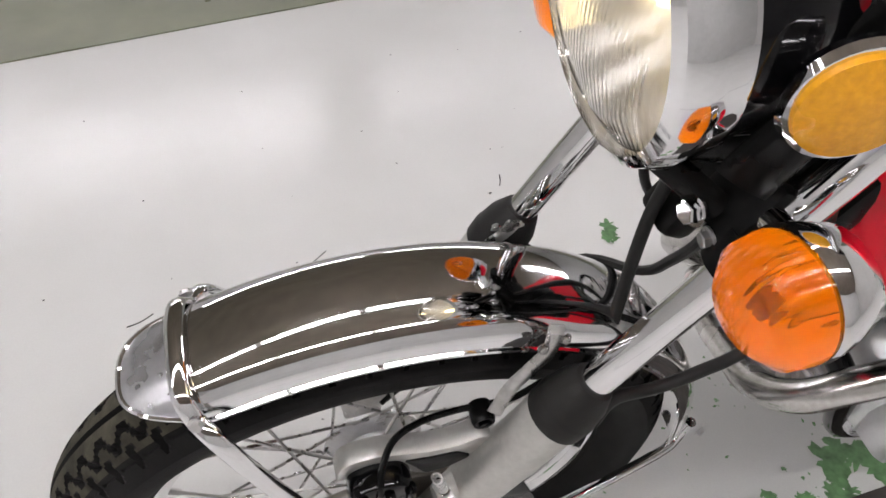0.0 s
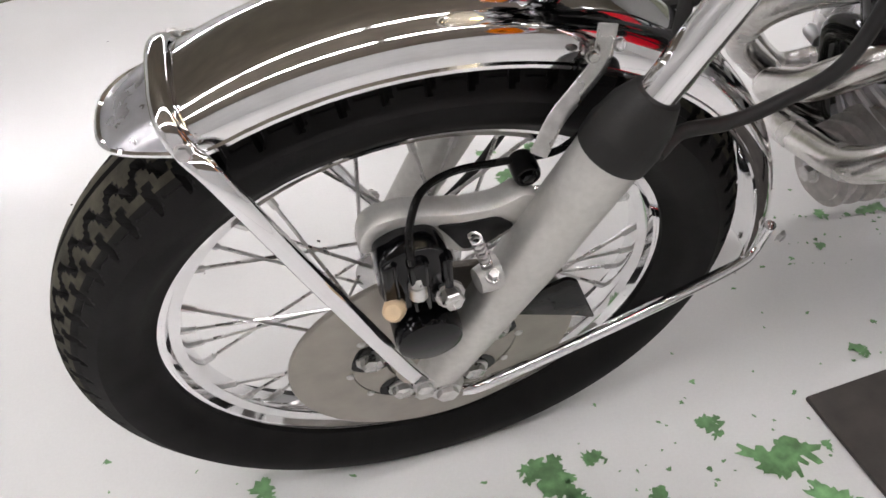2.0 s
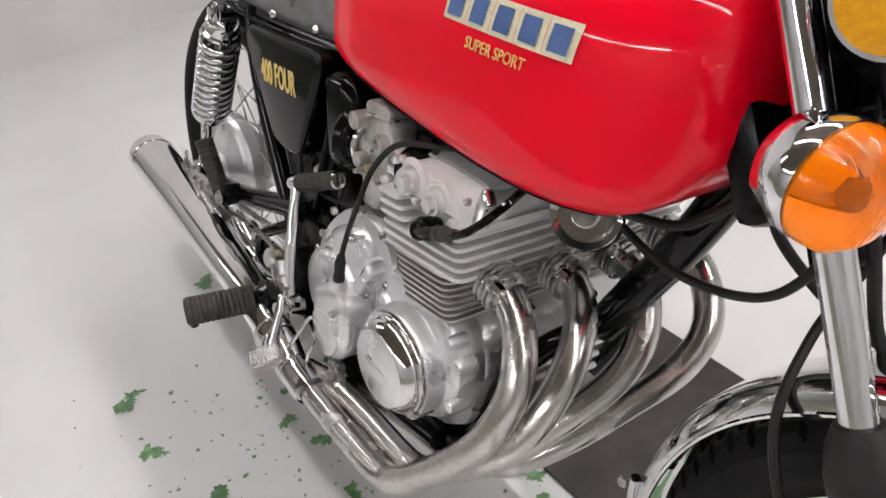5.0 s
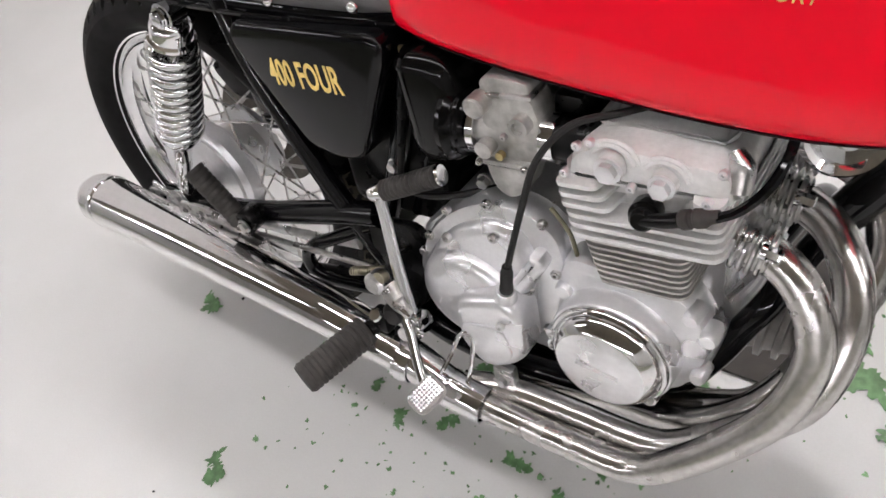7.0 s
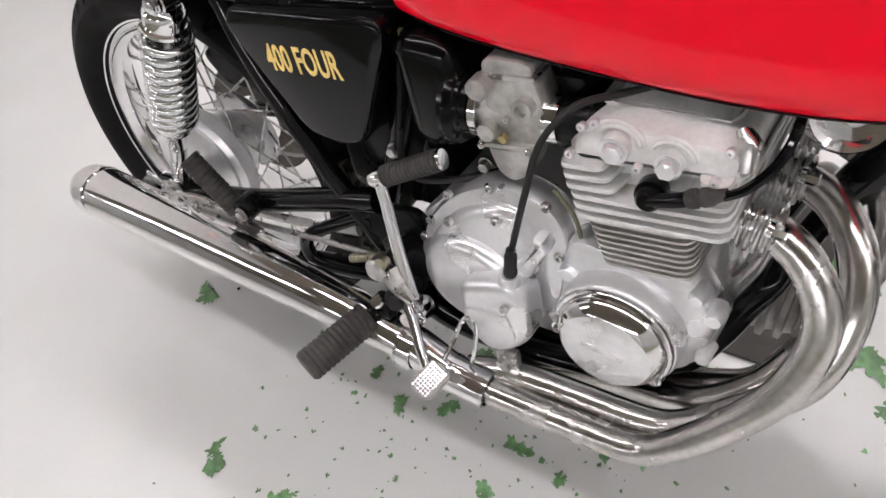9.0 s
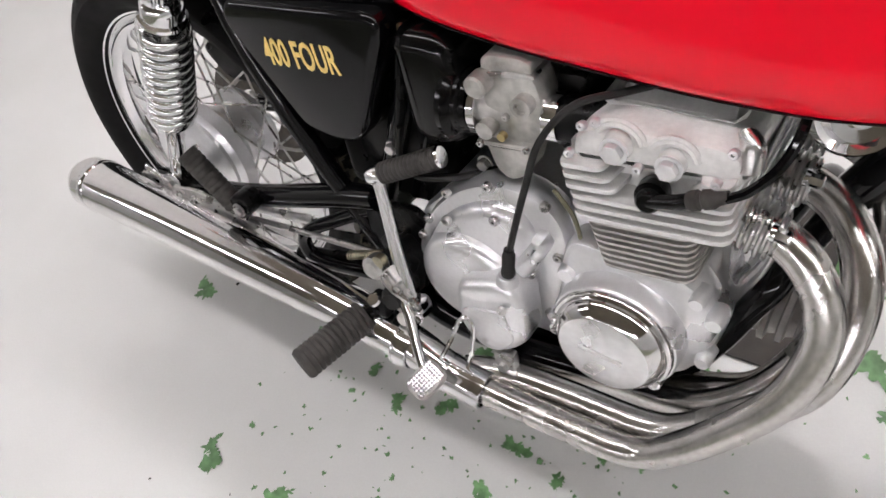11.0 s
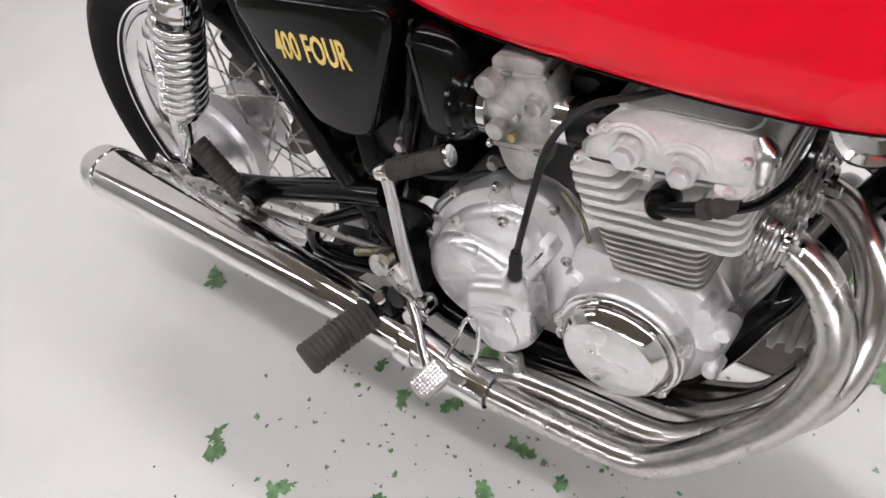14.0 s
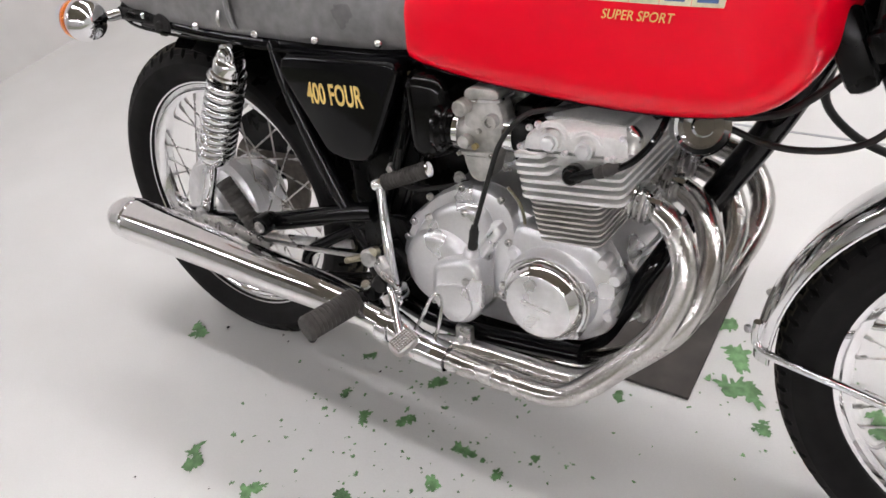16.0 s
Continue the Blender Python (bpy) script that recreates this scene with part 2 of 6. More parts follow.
def add_tube(bm, pts, r, seg=12, steps=6, cap=True, flat=1.0, radii=None):
    line = curve_points(pts, steps) if steps else [Vector(q) for q in pts]
    n = len(line)
    if radii:
        k = len(radii) - 1
        rs = []
        for i in range(n):
            u = i / (n - 1) * k
            j = min(int(u), k - 1)
            rs.append(radii[j] + (radii[j + 1] - radii[j]) * (u - j))
    else:
        rs = [r] * n
    tan = [(line[min(i + 1, n - 1)] - line[max(i - 1, 0)]).normalized() for i in range(n)]
    side = tan[0].cross(V(0.31, 0.95, 0.05)).normalized()
    rings = []
    for i in range(n):
        side = (side - tan[i] * side.dot(tan[i])).normalized()
        up = tan[i].cross(side)
        rings.append([bm.verts.new(line[i] + rs[i] * (math.cos(a) * side + flat * math.sin(a) * up))
                      for a in (2 * math.pi * k / seg for k in range(seg))])
    for a, b in zip(rings, rings[1:]):
        for k in range(seg):
            bm.faces.new((a[k], a[(k + 1) % seg], b[(k + 1) % seg], b[k]))
    if cap:
        bm.faces.new(rings[0][::-1])
        bm.faces.new(rings[-1])
    return bm


def tube(pts, r, **k):
    return add_tube(bmesh.new(), pts, r, **k)


def frame_to(origin, axis, hint=(0, 0, 1)):
    """A matrix whose z runs along the axis."""
    z = Vector(axis).normalized()
    x = Vector(hint).cross(z)
    if x.length < 1e-4:
        x = V(1, 0, 0).cross(z)
    x.normalize()
    y = z.cross(x)
    return Matrix(((x.x, y.x, z.x, origin[0]), (x.y, y.y, z.y, origin[1]), (x.z, y.z, z.z, origin[2]), (0, 0, 0, 1)))


def add_lathe(bm, profile, m, seg=32, closed=False):
    """Turns (radius, height) pairs about the matrix's z."""
    rings = []
    for r, h in profile:
        if r < 1e-5:
            rings.append([bm.verts.new(m @ V(0, 0, h))])
        else:
            rings.append([bm.verts.new(m @ V(r * math.cos(2 * math.pi * k / seg), r * math.sin(2 * math.pi * k / seg), h)) for k in range(seg)])
    pairs = list(zip(rings, rings[1:])) + ([(rings[-1], rings[0])] if closed else [])
    for a, b in pairs:
        for k in range(seg):
            k2 = (k + 1) % seg
            if len(a) == 1 and len(b) > 1:
                bm.faces.new((a[0], b[k2], b[k]))
            elif len(b) == 1 and len(a) > 1:
                bm.faces.new((a[k], a[k2], b[0]))
            elif len(a) > 1:
                bm.faces.new((a[k], a[k2], b[k2], b[k]))
    return bm


def lathe(profile, origin=(0, 0, 0), axis=(0, 0, 1), seg=32, closed=False, hint=(0, 0, 1)):
    return add_lathe(bmesh.new(), profile, frame_to(origin, axis, hint), seg, closed)


def add_box(bm, m, sx, sy, sz, bevel=0.0, segments=2):
    made = bmesh.ops.create_cube(bm, size=1.0, matrix=m @ Matrix.Diagonal((sx, sy, sz, 1)))
    if bevel:
        edges = list({e for v in made["verts"] for e in v.link_edges})
        bmesh.ops.bevel(bm, geom=edges, offset=bevel, segments=segments, affect="EDGES", profile=0.5)
    return bm


def box(center, sx, sy, sz, bevel=0.0, m=None):
    return add_box(bmesh.new(), Matrix.Translation(center) @ (m or Matrix()), sx, sy, sz, bevel)


def add_bolt(bm, p, axis, r=0.006, h=0.006, washer=True):
    m = frame_to(p, axis)
    if washer:
        add_lathe(bm, [(0, 0), (r * 1.35, 0), (r * 1.35, h * 0.25), (r, h * 0.25)], m, 12)
    add_lathe(bm, [(r, 0), (r, h * 0.9), (r * 0.85, h), (0, h)], m, 6)
    return bm


def add_screw(bm, p, axis, r=0.005, h=0.004):
    m = frame_to(p, axis)
    add_lathe(bm, [(r, 0), (r, h), (r * 0.8, h * 1.25), (r * 0.35, h * 1.25), (r * 0.3, h * 0.7), (0, h * 0.7)], m, 10)
    return bm


def plate(outline, y0, y1, bevel=0.0, axis="y", segments=2):
    """A plate from an (x, z) outline between two depths."""
    bm = bmesh.new()
    def at(u, v, d):
        return V(u, d, v) if axis == "y" else V(d, u, v) if axis == "x" else V(u, v, d)
    a = [bm.verts.new(at(u, v, y0)) for u, v in outline]
    b = [bm.verts.new(at(u, v, y1)) for u, v in outline]
    n = len(a)
    bm.faces.new(a)
    bm.faces.new(b[::-1])
    for k in range(n):
        bm.faces.new((a[k], b[k], b[(k + 1) % n], a[(k + 1) % n]))
    bmesh.ops.recalc_face_normals(bm, faces=bm.faces)
    if bevel:
        rim = [e for e in bm.edges if e.calc_face_angle(0) > 0.5]
        bmesh.ops.bevel(bm, geom=rim, offset=bevel, segments=segments, affect="EDGES", profile=0.5)
    return bm


def rounded(outline, r=0.02, n=4):
    """Rounds the corners of a closed 2D outline."""
    out = []
    k = len(outline)
    for i in range(k):
        p, c, q = (Vector(outline[j % k]) for j in (i - 1, i, i + 1))
        a = c + (p - c).normalized() * min(r, (p - c).length * 0.45)
        b = c + (q - c).normalized() * min(r, (q - c).length * 0.45)
        for j in range(n + 1):
            t = j / n
            out.append(tuple((1 - t) ** 2 * a + 2 * t * (1 - t) * c + t * t * b))
    return out


def add_loft(bm, rings, cap=True):
    vs = [[bm.verts.new(p) for p in ring] for ring in rings]
    n = len(vs[0])
    for a, b in zip(vs, vs[1:]):
        for k in range(n):
            bm.faces.new((a[k], a[(k + 1) % n], b[(k + 1) % n], b[k]))
    if cap:
        bm.faces.new(vs[0][::-1])
        bm.faces.new(vs[-1])
    return bm


def lerp_table(rows, x):
    """Reads a table of rows (x, values...) at x along smooth curves."""
    n = len(rows)
    if x <= rows[0][0]:
        return rows[0][1:]
    if x >= rows[-1][0]:
        return rows[-1][1:]
    i = max(k for k in range(n - 1) if rows[k][0] <= x)
    a, b = rows[i], rows[i + 1]
    h = b[0] - a[0]
    t = (x - a[0]) / h

    def slope(k, c):
        j0, j1 = max(k - 1, 0), min(k + 1, n - 1)
        return (rows[j1][c] - rows[j0][c]) / (rows[j1][0] - rows[j0][0])
    out = []
    for c in range(1, len(a)):
        m0, m1 = slope(i, c) * h, slope(i + 1, c) * h
        out.append((2 * t ** 3 - 3 * t * t + 1) * a[c] + (t ** 3 - 2 * t * t + t) * m0 + (3 * t * t - 2 * t ** 3) * b[c] + (t ** 3 - t * t) * m1)
    return out


# ---- the room ----
def slab(x0, x1, y0, y1, z0, z1):
    return box(((x0 + x1) / 2, (y0 + y1) / 2, (z0 + z1) / 2), x1 - x0, y1 - y0, z1 - z0)


X0, X1, Y0, Y1 = -6.5, 4.5, -6.8, 3.4
floor = single("floor", slab(X0, X1, Y0, Y1, -0.12, 0.0), FLOOR, "pale grey glossy epoxy-painted concrete floor, chipped and scuffed", "floor", "structure")
border = plate([(X0, -0.80), (-2.60, -0.80), (-2.63, -2.11), (X1, -1.18), (X1, Y0), (X0, Y0)], 0.0, 0.004, axis="z")
single("floor_border", border, BORDER, "olive green painted floor beyond the pale area", "floor", "structure")
single("floor_joint", slab(-2.2, X1, 1.052, 1.060, 0.0, 0.0015), JOINT, "thin grey joint line across the floor", "floor joint", "structure")
# The four outer walls are unseen; their greys are set for bounce and reflections.
single("wall_north", slab(X0 - 0.15, X1 + 0.15, Y1, Y1 + 0.15, -0.12, CEILING_Z), WALL_PAINT, "plain pale painted workshop wall", "wall", "structure")
single("wall_south", slab(X0 - 0.15, X1 + 0.15, Y0 - 0.15, Y0, -0.12, CEILING_Z), BOUNCE_WALL, "unseen workshop wall, its grey set for bounce light", "wall", "structure")
single("wall_west", slab(X0 - 0.15, X0, Y0, Y1, -0.12, CEILING_Z), WALL_PAINT, "plain pale painted workshop wall", "wall", "structure")
single("wall_east", slab(X1, X1 + 0.15, Y0, Y1, -0.12, CEILING_Z), WALL_PAINT, "plain pale painted workshop wall", "wall", "structure")
part_wall = plate([(-2.64, -0.80), (-2.64 - 0.08 * (Y1 + 0.8), Y1), (-2.76 - 0.08 * (Y1 + 0.8), Y1), (-2.76, -0.80)], 0.0, CEILING_Z, axis="z")
single("wall_partition", part_wall, GREY_WALL, "grey painted partition wall", "wall", "structure")
single("ceiling", slab(X0 - 0.15, X1 + 0.15, Y0 - 0.15, Y1 + 0.15, CEILING_Z, CEILING_Z + 0.12), CEILING_BOARD, "brown board workshop ceiling", "ceiling", "structure")


def tube_lamp(x, y, turn=0.0, length=1.25, glow=None):
    lamp = thing("ceiling_light", "white ceiling fitting with a lit opal diffuser", "ceiling light", pose(x, y, CEILING_Z, 0, 0, turn), group="ceiling tube lights")
    part("lamp_body", box((0, 0, -0.025), length, 0.16, 0.05, 0.008), LAMP_BODY, lamp)
    part("diffuser", tube([(-length / 2 + 0.03, 0, -0.052), (length / 2 - 0.03, 0, -0.052)], 0.042, seg=24, steps=0), glow or FILL_TUBE, lamp, "lit white diffuser")
    for s in (-1, 1):
        part("end_cap", box((s * (length / 2 - 0.018), 0, -0.068), 0.025, 0.13, 0.06, 0.005), LAMP_BODY, lamp)
    return lamp


for ly, glow in ((-0.35, TUBE_DIM), (1.1, TUBE_NEAR)):
    for lx in (-1.3, 0.0, 1.3, 2.6, 3.9):
        tube_lamp(lx, ly, glow=glow)
# The three at negative x are added fill for the bike's right side.
for lx, ly, glow in ((0.5, -5.3, TUBE_BRIGHT), (1.8, -5.3, TUBE_BRIGHT), (3.1, -5.3, TUBE_BRIGHT), (-1.2, -5.3, FILL_TUBE), (-2.5, -5.3, FILL_TUBE), (-3.8, -5.3, FILL_TUBE)):
    tube_lamp(lx, ly, glow=glow)
for lx, ly in ((-3.3, -2.0), (-4.45, -2.45), (-5.6, -2.9)):
    tube_lamp(lx, ly, 21, glow=TUBE_NEW)

# ---- the motorcycle ----
# Its own frame: x ahead, y to its left, z up, the tyres' contact line at z = 0; it leans to its left on the side stand.
LEAN, STEER = 12.0, -3.7
bike = thing("motorcycle", "red and chrome four-cylinder motorcycle leaning on its side stand", "motorcycle", pose(0, 0, 0, -LEAN, 0, 0))
RAKE = radians(26.5)
SD = V(-math.sin(RAKE), 0, math.cos(RAKE))
S0 = V(0.7625, 0, 0)
FS = Matrix.Translation(S0) @ Matrix.Rotation(radians(STEER), 4, SD) @ Matrix.Translation(-S0)
AXLE = V(0.681, 0, 0.300)
REAR_AXLE = V(-0.6775, 0, 0.312)


# -- wheels --
def tyre_mesh(outer, half, bead, pitches, pitch_steps=10):
    """Round-shouldered tyre with zigzag grooves and shoulder blocks cut into it. Its axis is y."""
    bm = bmesh.new()
    around = pitches * pitch_steps
    side = [(bead - 0.004, 0.5), (bead + 0.006, 0.62), (bead + 0.012, 0.8), (bead + 0.022, 0.95), (bead + 0.032, 1.0), (bead + 0.041, 0.985)]
    crown = 45
    rings, cuts = [], []
    top = bead + 0.041
    for i in range(around):
        a = 2 * math.pi * i / around
        ph = (i % pitch_steps) / pitch_steps
        wave = max(-1.0, min(1.0, 1.6 * (abs(ph * 2 - 1) * 2 - 1)))
        prof = [(-y * half, r) for r, y in side]
        cut_row = [0.0] * len(side)
        for k in range(1, crown):
            u = -1 + 2 * k / crown
            y = u * 0.97
            r = outer - (outer - top) * abs(u) ** 2.7
            cut = 0.0
            if abs(y) < 0.03:
                cut = 0.0045
            for g in (-0.43, 0.43):
                if abs(y - g - 0.115 * wave * (1 if g <= 0 else -1)) < 0.052:
                    cut = 0.007
            if 0.88 > abs(u) > 0.64:
                slot = (ph + (0.18 if u > 0 else 0.0) + 0.35 * (abs(u) - 0.6)) % 1.0
                if slot < (0.2 if abs(u) < 0.86 else 0.12):
                    cut = 0.008
                elif 0.82 > abs(u) > 0.75 and slot > 0.4:
                    cut = 0.003
            prof.append((y * half, r - cut))
            cut_row.append(cut)
        prof += [(y * half, r) for r, y in reversed(side)]
        cuts.append(cut_row + [0.0] * len(side))
        ca, sa = math.cos(a), math.sin(a)
        rings.append([bm.verts.new((r * ca, y, r * sa)) for y, r in prof])
    n = len(rings[0])
    low = len(side) + 3
    for i in range(around):
        j = (i + 1) % around
        a, b = rings[i], rings[j]
        for k in range(n - 1):
            f = bm.faces.new((a[k], a[k + 1], b[k + 1], b[k]))
            raised = max(cuts[i][k], cuts[i][k + 1], cuts[j][k], cuts[j][k + 1]) < 0.001
            f.material_index = 1 if raised and low + 3 <= k < n - low - 3 else 0
        bm.faces.new((a[n - 1], a[0], b[0], b[n - 1]))
    me = finish(bm, "tyre", RUBBER, 28)
    me.materials.append(RUBBER_TREAD)
    return me


def spoke_mesh(hub_r, rim_r, hub_y, rim_y, sweep, rad=0.00175):
    bm = bmesh.new()
    a = V(hub_r * math.cos(sweep), hub_y, hub_r * math.sin(sweep))
    b = V(rim_r, rim_y, 0)
    add_tube(bm, [a, b], rad, seg=6, steps=0)
    d = (a - b).normalized()
    add_tube(bm, [b, b + d * 0.016], 0.0034, seg=6, steps=0)
    me = finish(bm, "spoke", STEEL, 50)
    return me


def wheel(name, label, center, m0, outer, half, rim_w, hub_profile, hub_ys, zig):
    bead = 0.2415
    hub = part(name, lathe(hub_profile, (0, 0, 0), (0, 1, 0), 40), CAST, bike, label, m=m0 @ Matrix.Translation(center))
    part("tyre", tyre_mesh(outer, half, bead, zig), None, hub, "black ribbed rubber tyre")
    w = rim_w
    prof = [(0.2425, -w), (0.2455, -w + 0.002), (0.2440, -w + 0.005), (0.234, -w + 0.006), (0.231, -w + 0.013), (0.2215, -0.010), (0.219, 0)]
    prof = prof + [(r, -h) for r, h in reversed(prof[:-1])]
    inner = [(r - 0.003, h * 0.97) for r, h in reversed(prof)]
    part("rim", lathe(prof + inner, (0, 0, 0), (0, 1, 0), 96, closed=True), CHROME, hub, "chromed steel rim")
    for s, hy in hub_ys:
        for d in (-1, 1):
            me = spoke_mesh(hy[0], 0.221, hy[1], 0.004 * s, d * 0.95)
            for k in range(9):
                part("spoke", me, None, hub, m=Matrix.Rotation(2 * math.pi * (k + (0.25 if d > 0 else 0.0) + (0.5 if s > 0 else 0)) / 9, 4, "Y"))
    vm = finish(tube([(0.219, 0, 0), (0.185, 0, 0)], 0.0035, seg=8, steps=0), "valve_stem", RUBBER_PEG)
    part("valve_stem", vm, None, hub, m=Matrix.Rotation(2.2, 4, "Y"))
    return hub


front = wheel("front_wheel", "spoked chrome front wheel with a black tyre", AXLE, FS, 0.316, 0.0475, 0.0255,
              [(0, -0.055), (0.022, -0.055), (0.026, -0.045), (0.052, -0.042), (0.054, -0.036), (0.03, -0.03), (0.028, 0.02), (0.05, 0.026), (0.055, 0.03), (0.055, 0.04), (0.02, 0.045), (0, 0.045)],
              ((-1, (0.05, -0.036)), (1, (0.05, 0.028))), 66)
# brake disc on its dark carrier
part("brake_disc", lathe([(0.078, 0.0595), (0.132, 0.0595), (0.1335, 0.061), (0.1335, 0.064), (0.132, 0.0655), (0.078, 0.0655)], (0, 0, 0), (0, 1, 0), 72, closed=True), DISC_STEEL, front, "grey steel brake disc")
part("disc_carrier", lathe([(0, 0.046), (0.072, 0.05), (0.0775, 0.056), (0.0775, 0.0645), (0.046, 0.0648), (0.044, 0.062), (0.04, 0.075), (0.02, 0.078), (0, 0.078)], (0, 0, 0), (0, 1, 0), 48), DISC_STEEL, front, "carrier of the brake disc")
recess = finish(lathe([(0, 0.0640), (0.0225, 0.0640), (0.0225, 0.0652), (0, 0.0652)], (0.060, 0, 0), (0, 1, 0), 20), "carrier_recess", BLACK_SATIN)
bolt = finish(add_bolt(bmesh.new(), (0.061, 0.0650, 0), (0, 1, 0), 0.0105, 0.009), "disc_bolt", STEEL)
rivet = finish(lathe([(0, 0.0672), (0.003, 0.0670), (0.004, 0.0655)], (0.080, 0, 0), (0, 1, 0), 10), "disc_rivet", STEEL)
for k in range(5):
    turn = Matrix.Rotation(2 * math.pi * k / 5 - 0.28, 4, "Y")
    part("carrier_recess", recess, None, front, m=turn)
    part("disc_bolt", bolt, None, front, m=turn)
    part("disc_rivet", rivet, None, front, m=turn @ Matrix.Rotation(0.35, 4, "Y"))
    part("disc_rivet", rivet, None, front, m=turn @ Matrix.Rotation(-0.35, 4, "Y"))

rear = wheel("rear_wheel", "spoked chrome rear wheel with a drum brake", REAR_AXLE, Matrix(), 0.32, 0.049, 0.028,
             [(0, -0.075), (0.02, -0.075), (0.03, -0.068), (0.085, -0.062), (0.098, -0.05), (0.1, -0.03), (0.096, -0.026), (0.06, 0.0), (0.05, 0.04), (0.07, 0.045), (0.07, 0.055), (0.02, 0.06), (0, 0.06)],
             ((-1, (0.095, -0.032)), (1, (0.066, 0.045))), 52)
part("brake_plate", lathe([(0, -0.084), (0.025, -0.084), (0.03, -0.076), (0.055, -0.073), (0.06, -0.069), (0.078, -0.067), (0.088, -0.063), (0.09, -0.056), (0, -0.056)], (0, 0, 0), (0, 1, 0), 48), POLISHED_SOFT, rear, "polished aluminium drum brake plate")


def fork_x(z, off=0.0):
    return AXLE.x - (z - AXLE.z) * 0.4986 + off


# -- front fork, with steering --
FDIR = V(-0.4986, 0, 1).normalized()


def fork_leg(s):
    y = 0.086 * s
    fwd = V(math.cos(RAKE), 0, math.sin(RAKE)) * 0.006
    at = lambda h: V(AXLE.x, y, AXLE.z) + FDIR * h + fwd
    slider = part("fork_slider", tube([at(-0.024), at(-0.008), at(0.03), at(0.1), at(0.17), at(0.22), at(0.284)], 0.026, seg=28, steps=3,
                  radii=[0.012, 0.018, 0.0205, 0.0225, 0.0245, 0.0245, 0.0245]), FORK_ALLOY, bike, "cast aluminium lower fork leg", m=FS)
    part("dust_seal", lathe([(0.0240, -0.002), (0.0264, 0.0), (0.0268, 0.016), (0.0262, 0.018), (0.0256, 0.020), (0.0235, 0.034), (0.0180, 0.047), (0.0165, 0.050), (0.0130, 0.051)], at(0.280), FDIR, 32), RUBBER_PEG, slider, "black rubber dust seal")
    part("fork_tube", tube([at(0.31), at(0.75)], 0.0132, seg=28, steps=0), CHROME, bike, "chromed fork tube", m=FS)
    foot = bmesh.new()
    add_lathe(foot, [(0, -0.018), (0.014, -0.018), (0.016, -0.015), (0.016, 0.015), (0.014, 0.018), (0, 0.018)], frame_to((AXLE.x, y, AXLE.z), (0, 1, 0)), 24)
    add_box(foot, Matrix.Translation((AXLE.x + 0.004, y, AXLE.z - 0.014)), 0.044, 0.026, 0.014, 0.004)
    part("axle_clamp", foot, FORK_ALLOY, slider)
    part("axle_nut", add_bolt(bmesh.new(), (AXLE.x, y + s * 0.018, AXLE.z), (0, s, 0), 0.010, 0.007), STEEL, slider)
    lug = bmesh.new()
    add_tube(lug, [at(0.16) + V(0.01, 0, 0), at(0.155) + V(0.036, 0.006 * s, 0.004)], 0.012, seg=14, steps=0, radii=[0.016, 0.010])
    part("slider_lug", lug, FORK_ALLOY, slider)
    for h in (-0.012, 0.012):
        part("clamp_nut", add_bolt(bmesh.new(), (AXLE.x + h * 1.2, y, AXLE.z - 0.021), (0, 0, -1), 0.005, 0.006), STEEL, slider)
    return slider


sliders = {s: fork_leg(s) for s in (1, -1)}

# fender: chromed, swept round the tyre
FENDER_R = 0.342


def fender_ring(a, half=0.049, r0=FENDER_R, depth=0.027, n=21, lift=0.0):
    """A flat-topped section with skirts that turn down."""
    ring = []
    for k in range(n):
        u = -1 + 2 * k / (n - 1)
        y = (half + lift) * math.sin(1.45 * u) / math.sin(1.45)
        r = r0 - depth * abs(u) ** 3 + lift
        ring.append(V(AXLE.x + r * math.cos(a), y, AXLE.z + r * math.sin(a)))
    return ring


FA0, SA, FA1, FN = radians(55.0), radians(64.0), radians(183), 80


def fender_point(k, a):
    """One of 21 points across the mudguard at the angle a; the tip is shallower and narrower."""
    tip = max(0.0, (radians(66.0) - a) / radians(11.0))
    return fender_ring(a, half=0.049 - 0.007 * tip, r0=FENDER_R + 0.0015 * tip, depth=0.027 - 0.008 * tip)[k]


def fender_start(k):
    return FA0 + radians(9.5) * (abs(k - 10) / 10) ** 2.6


def fender_sheet(first, last, count):
    fb = bmesh.new()
    rows = [[fb.verts.new(fender_point(k, first(k) + (last - first(k)) * i / count)) for k in range(21)] for i in range(count + 1)]
    for a, b in zip(rows, rows[1:]):
        for k in range(20):
            fb.faces.new((a[k], a[k + 1], b[k + 1], b[k]))
    bmesh.ops.recalc_face_normals(fb, faces=fb.faces)
    bmesh.ops.solidify(fb, geom=list(fb.faces), thickness=0.0022)
    return fb


fender = part("front_fender", fender_sheet(lambda k: SA, FA1, FN), CHROME, bike, "chromed steel front mudguard", m=FS, smooth=50)
part("fender_tip", fender_sheet(fender_start, SA, 12), CHROME_RUBBED, fender, "dulled, finely scratched chrome tip", smooth=50)
for s in (1, -1):
    side = 0 if s < 0 else 20
    edge = [fender_point(side, fender_start(side) + (FA1 - fender_start(side)) * i / 40) for i in range(41)]
    part("rolled_edge", tube(edge, 0.0024, seg=6, steps=0), CHROME, fender)
part("rolled_edge", tube([fender_point(k, fender_start(k)) for k in range(21)], 0.0022, seg=6, steps=0), CHROME, fender)

